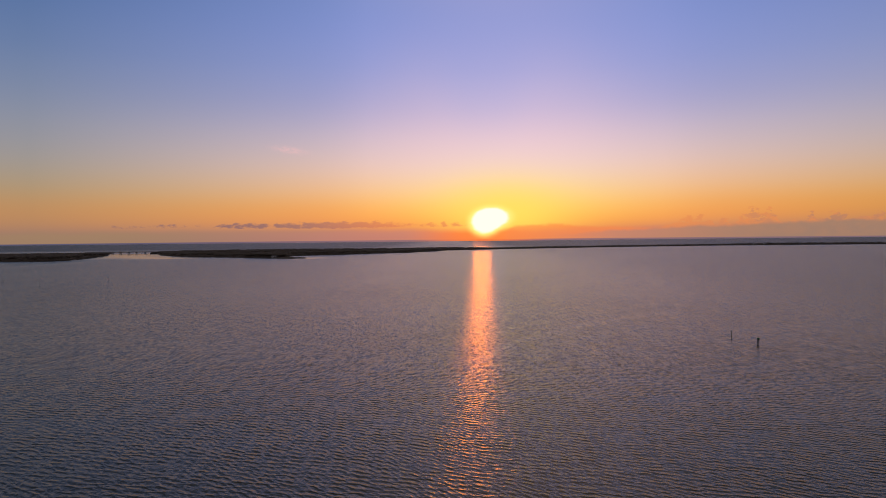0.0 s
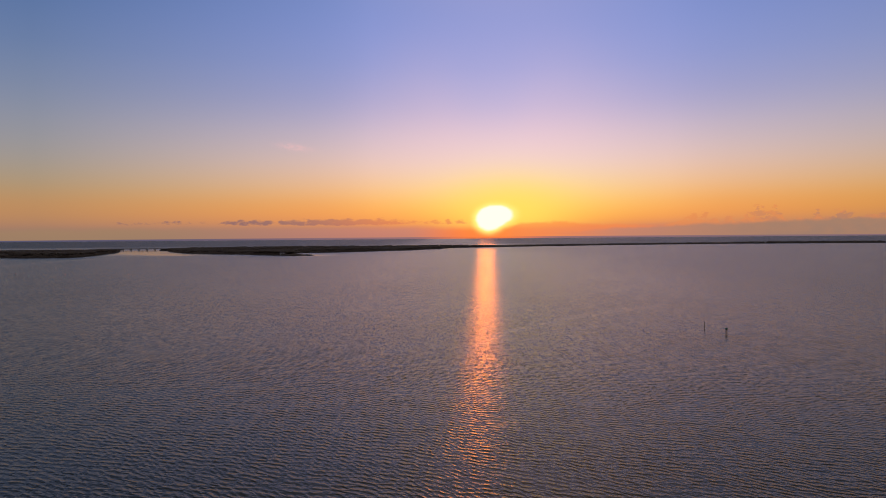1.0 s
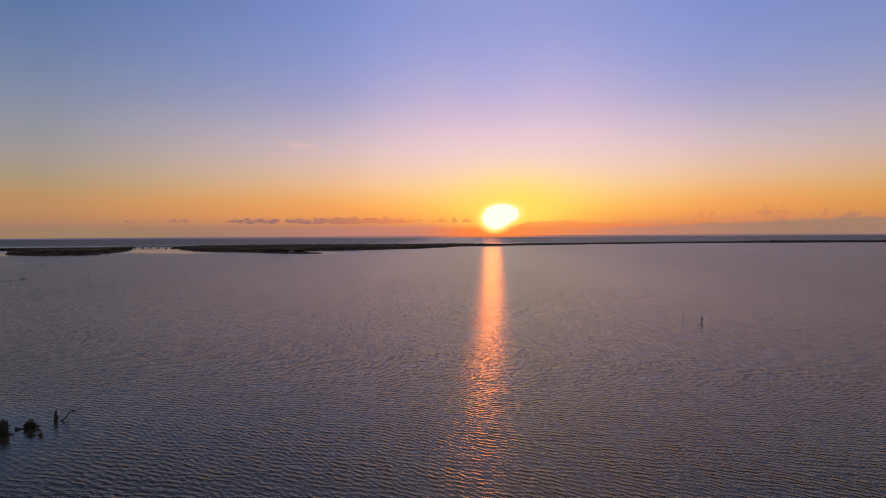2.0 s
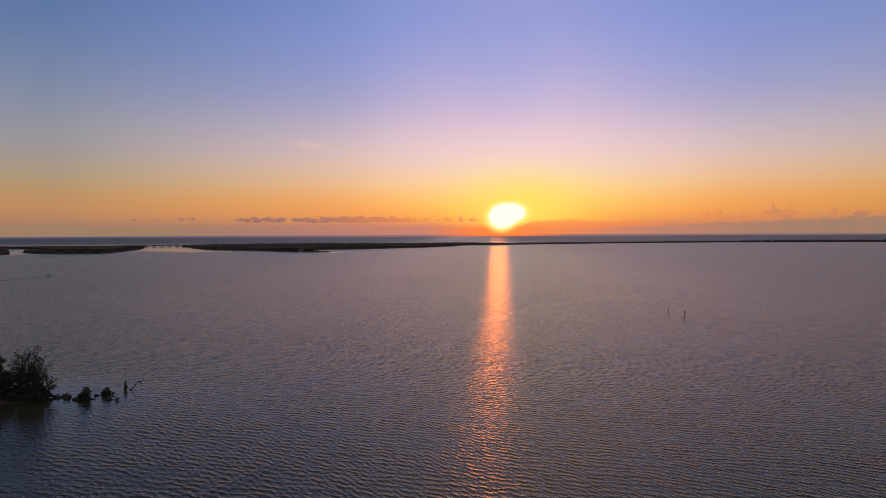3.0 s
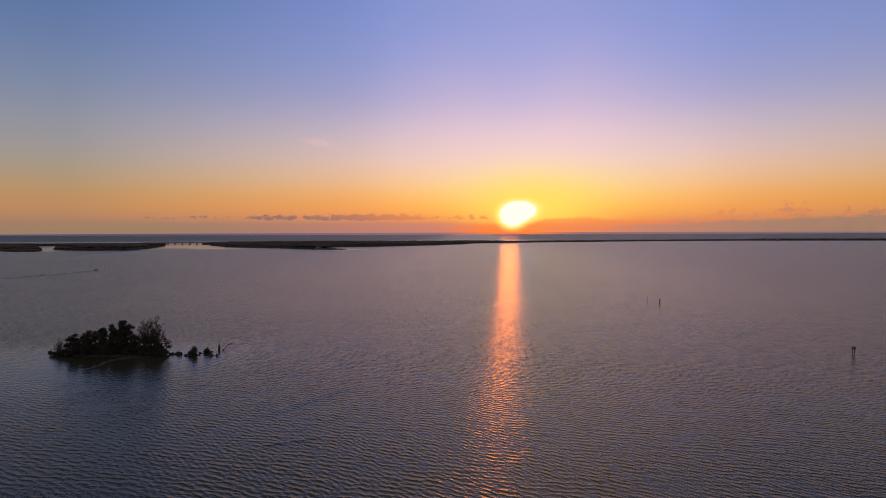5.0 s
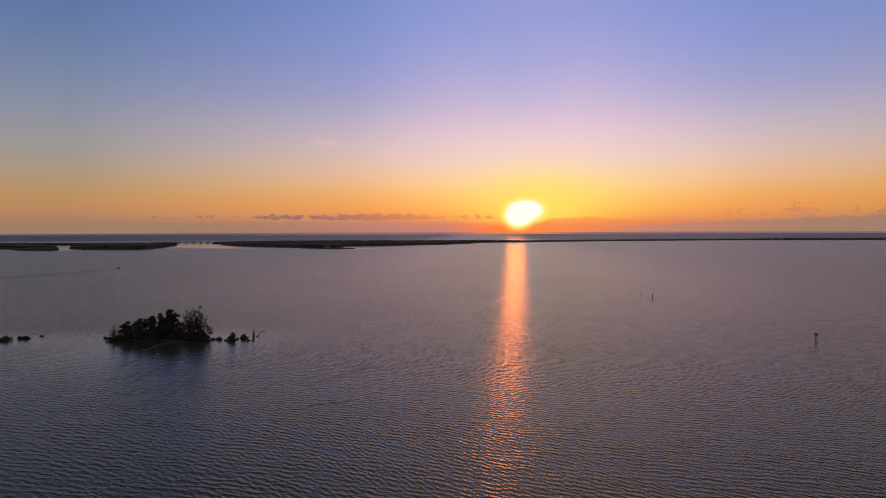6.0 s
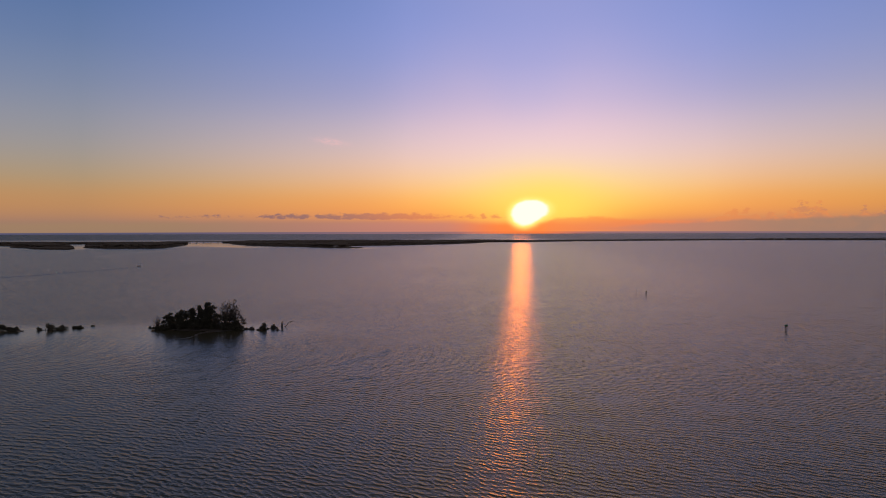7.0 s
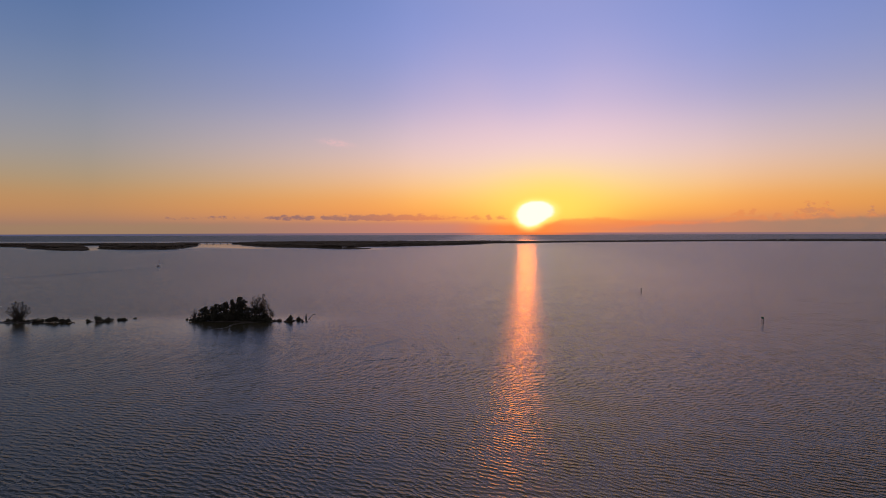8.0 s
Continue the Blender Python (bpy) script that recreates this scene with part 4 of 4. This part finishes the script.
# ================= motor boat and its wake =================
def motor_boat(x, y, turn):
    ob = thing("motor_boat", "small white open motor boat under way", "boat", (x, y, 0.05), turn)
    s = Soup()
    # hull sections from stern to bow: half width, keel, gunwale
    secs = [(-2.9, 1.05, -0.25, 0.75), (-1.5, 1.15, -0.3, 0.78), (0.3, 1.15, -0.28, 0.85), (1.8, 0.85, -0.15, 1.0), (2.7, 0.42, 0.15, 1.12), (3.2, 0.04, 0.55, 1.2)]
    for px, w, k, g_ in secs:
        s.v += [(px, -w, g_), (px, -w * 0.85, k + 0.35), (px, 0, k), (px, w * 0.85, k + 0.35), (px, w, g_), (px, w * 0.86, g_ - 0.02), (px, w * 0.8, k + 0.45), (px, -w * 0.8, k + 0.45), (px, -w * 0.86, g_ - 0.02)]
    for i in range(len(secs) - 1):
        for j in range(9):
            j2 = (j + 1) % 9
            s.f.append((i * 9 + j, (i + 1) * 9 + j, (i + 1) * 9 + j2, i * 9 + j2))
    s.f += [tuple(range(9)), tuple(range(53, 44, -1))]
    part("hull", s, HULL, ob)
    s = Soup()
    s.box(-0.5, -0.42, 0.15, 0.35, 0.42, 1.15)
    part("console", s, HULL, ob)
    s = Soup()
    s.box(-0.2, -0.4, 1.17, 0.05, 0.4, 1.62)
    part("windshield", s, GLASS, ob)
    s = Soup()
    s.box(-1.5, -0.45, 0.15, -0.95, 0.45, 0.72)
    part("seat", s, HULL, ob)
    s = Soup()
    s.box(-3.45, -0.22, 0.55, -2.92, 0.22, 1.25)
    s.tube([(-3.2, 0, 0.6), (-3.22, 0, -0.4)], [0.12, 0.09], 8)
    part("outboard_motor", s, DARK, ob)
    return ob


BOAT = (-311.0, 624.0)
motor_boat(*BOAT, 97.0)


WAKE_LINE = [(-311.5, 619), (-312.5, 600), (-315, 575), (-319, 550), (-326, 520), (-336, 490), (-350, 462), (-372, 432), (-400, 404), (-440, 372)]


def wake(side, label):
    """A low roller that fans out behind the boat; side 0: the smooth lane between the two."""
    s = Soup()
    rng = random.Random(5 + side)
    n = 0
    for i in range(len(WAKE_LINE) - 1):
        (ax, ay), (bx, by) = WAKE_LINE[i], WAKE_LINE[i + 1]
        for k in range(8):
            t = k / 8
            x, y = ax + (bx - ax) * t, ay + (by - ay) * t
            far = n / 72
            off = side * (0.5 + 3.6 * far)
            if side:
                w = (0.5 + 0.9 * far) * rng.uniform(0.85, 1.15)
                hgt = (0.24 - 0.12 * far) * rng.uniform(0.85, 1.1)
                rows = ((-w, -0.05), (-w * 0.3, hgt), (w * 0.3, hgt * 0.9), (w, -0.05))
            else:
                w = 0.35 + 2.4 * far
                rows = ((-w, -0.02), (-w * 0.6, 0.05), (w * 0.6, 0.05), (w, -0.02))
            s.v += [(x + off + dx, y - dx * 0.35, z) for dx, z in rows]
            if n:
                b = 4 * n
                s.f += [(b - 4 + j, b - 3 + j, b + 1 + j, b + j) for j in range(3)]
            n += 1
    return solid("boat_wake", s, WATER, label, "wake", kind="stuff", smooth=True)


wake(-1, "dark rolling wake wave trailing behind the boat")
wake(1, "dark rolling wake wave trailing behind the boat")
wake(0, "smooth pale lane of water behind the boat")


# ================= bridge over the inlet =================
def bridge():
    ob = thing("road_bridge", "long low concrete road bridge over the inlet", "bridge", (-697.0, 1690.0, 0.0), 0.0)
    s = Soup()
    s.box(-95, -5.2, 3.9, 95, 5.2, 4.6)
    for gy in (-4.4, -1.6, 1.2, 4.0):
        s.box(-95, gy, 3.5, 95, gy + 0.5, 3.9)
    part("deck", s, CONCRETE, ob)
    for side in (-5.2, 4.9):
        s = Soup()
        s.box(-95, side, 4.6, 95, side + 0.3, 5.3)
        part("parapet", s, CONCRETE, ob)
    for k in range(5):
        px = -36 + 18 * k
        s = Soup()
        for py in (-4.0, 0.0, 4.0):
            s.tube([(px, py, -3), (px, py, 2.85)], [0.4, 0.4], 10)
        s.box(px - 0.6, -5.0, 2.8, px + 0.6, 5.0, 3.5)
        s.box(px - 0.8, -5.4, -0.5, px + 0.8, 5.4, 0.4)
        part("pier", s, CONCRETE, ob)
    for side in (-1, 1):
        s = Soup()
        s.v += [(side * 48, -7, -0.5), (side * 48, 7, -0.5), (side * 53, 6, 3.8), (side * 53, -6, 3.8), (side * 180, -6, -0.5), (side * 180, 6, -0.5), (side * 180, 6, 2.2), (side * 180, -6, 2.2)]
        s.f += [(0, 1, 2, 3), (3, 2, 6, 7), (0, 3, 7, 4), (1, 5, 6, 2), (4, 7, 6, 5)]
        part("abutment", s, SOIL, ob)


bridge()


# ================= buildings and trees of the far shore =================
def house(x, y, w, d, h, roof, label, turn=0.0):
    ob = thing("house", label, "house", (x, y, 0.6), turn, "houses on the far shore")
    s = Soup()
    s.box(-w / 2, -d / 2, 0, w / 2, d / 2, h)
    part("wall", s, PLASTER, ob)
    s = Soup()
    e = 0.5
    s.v += [(-w / 2 - e, -d / 2 - e, h), (w / 2 + e, -d / 2 - e, h), (w / 2 + e, d / 2 + e, h), (-w / 2 - e, d / 2 + e, h), (-w / 2 + d * 0.3, 0, h + roof), (w / 2 - d * 0.3, 0, h + roof)]
    s.f += [(0, 1, 5, 4), (1, 2, 5), (2, 3, 4, 5), (3, 0, 4), (3, 2, 1, 0)]
    part("roof", s, ROOF, ob)
    for k in range(3):
        s = Soup()
        cx = -w / 2 + w * (k + 0.5) / 3
        s.box(cx - 0.7, -d / 2 - 0.06, h * 0.45, cx + 0.7, -d / 2 - 0.01, h * 0.8)
        pane = part("window", s, GLASS, ob)
        s = Soup()
        s.box(cx - 0.85, -d / 2 - 0.14, h * 0.45 - 0.1, cx + 0.85, -d / 2 - 0.01, h * 0.45 - 0.004)
        part("sill", s, PLASTER, pane)
    return ob


house(836, 2031, 7, 6, 4.0, 1.5, "pale two-storey house among shore trees")
house(862, 2029, 5.5, 6, 5.0, 1.4, "tall pale house among shore trees", 12)
house(-268, 1254, 8, 6, 3.0, 1.6, "small pale shed on the wooded point", 20)
rs = random.Random(77)


def far_tree(seed, label, palm):
    rng = random.Random(seed)
    ob = thing("palm_tree" if palm else "shore_tree", label, "tree", (0, 0, 0), 0, "trees along the far shore")
    h = 7.5 if palm else 6.5
    s = Soup()
    s.tube([(0, 0, -0.3), (0.2, 0, h * 0.5), (0.45, 0.1, h)], [0.3, 0.22, 0.18], 6)
    part("trunk", s, BARK, ob)
    s = Soup()
    if palm:
        for k in range(16):
            w = k * 2.4
            up = rng.uniform(-0.5, 0.8)
            p = [Vector((0.45, 0.1, h))]
            for i in range(1, 5):
                p.append(p[0] + Vector((math.cos(w) * 0.75 * i, math.sin(w) * 0.75 * i, up * i * 0.55 - 0.13 * i * i)))
            for i in range(4):
                side = Vector((-math.sin(w), math.cos(w), 0)) * (0.42 - 0.08 * i)
                s.add([p[i] - side, p[i] + side, p[i + 1] + side * 0.8, p[i + 1] - side * 0.8], [(0, 1, 2, 3)])
    else:
        for k in range(34):
            w, r = rng.uniform(0, 6.28), rng.random() ** 0.6 * 2.8
            s.lump((math.cos(w) * r, math.sin(w) * r, h * 0.55 + rng.uniform(-1.2, 2.6) - r * 0.25), rng.uniform(0.5, 1.1), rng, 0.8)
    part("crown", s, WOODS, ob)
    return ob


kinds = [far_tree(301, "round dark shore tree on the far beach", False), far_tree(302, "uneven dark shore tree on the far beach", False),
         far_tree(303, "slender dark palm on the far beach", True)]
for k in range(130):
    x = 822 + 520 * (k + rs.random()) / 130
    if 826 < x < 870 and k % 2:
        continue
    m = pose(x, 2036 - (x - 760) * 0.108 + rs.uniform(2, 22), 0.6, 0, 0, rs.uniform(0, 360)) @ Matrix.Scale(rs.uniform(0.45, 1.0), 4)
    src = kinds[rs.choice((0, 0, 1, 1, 2))]
    c = copy_thing(src, m)
    c.matrix_basis = m
for src, x in zip(kinds, (872, 1010, 1120)):
    src.matrix_basis = pose(x, 2036 - (x - 760) * 0.108 + 8, 0.6)
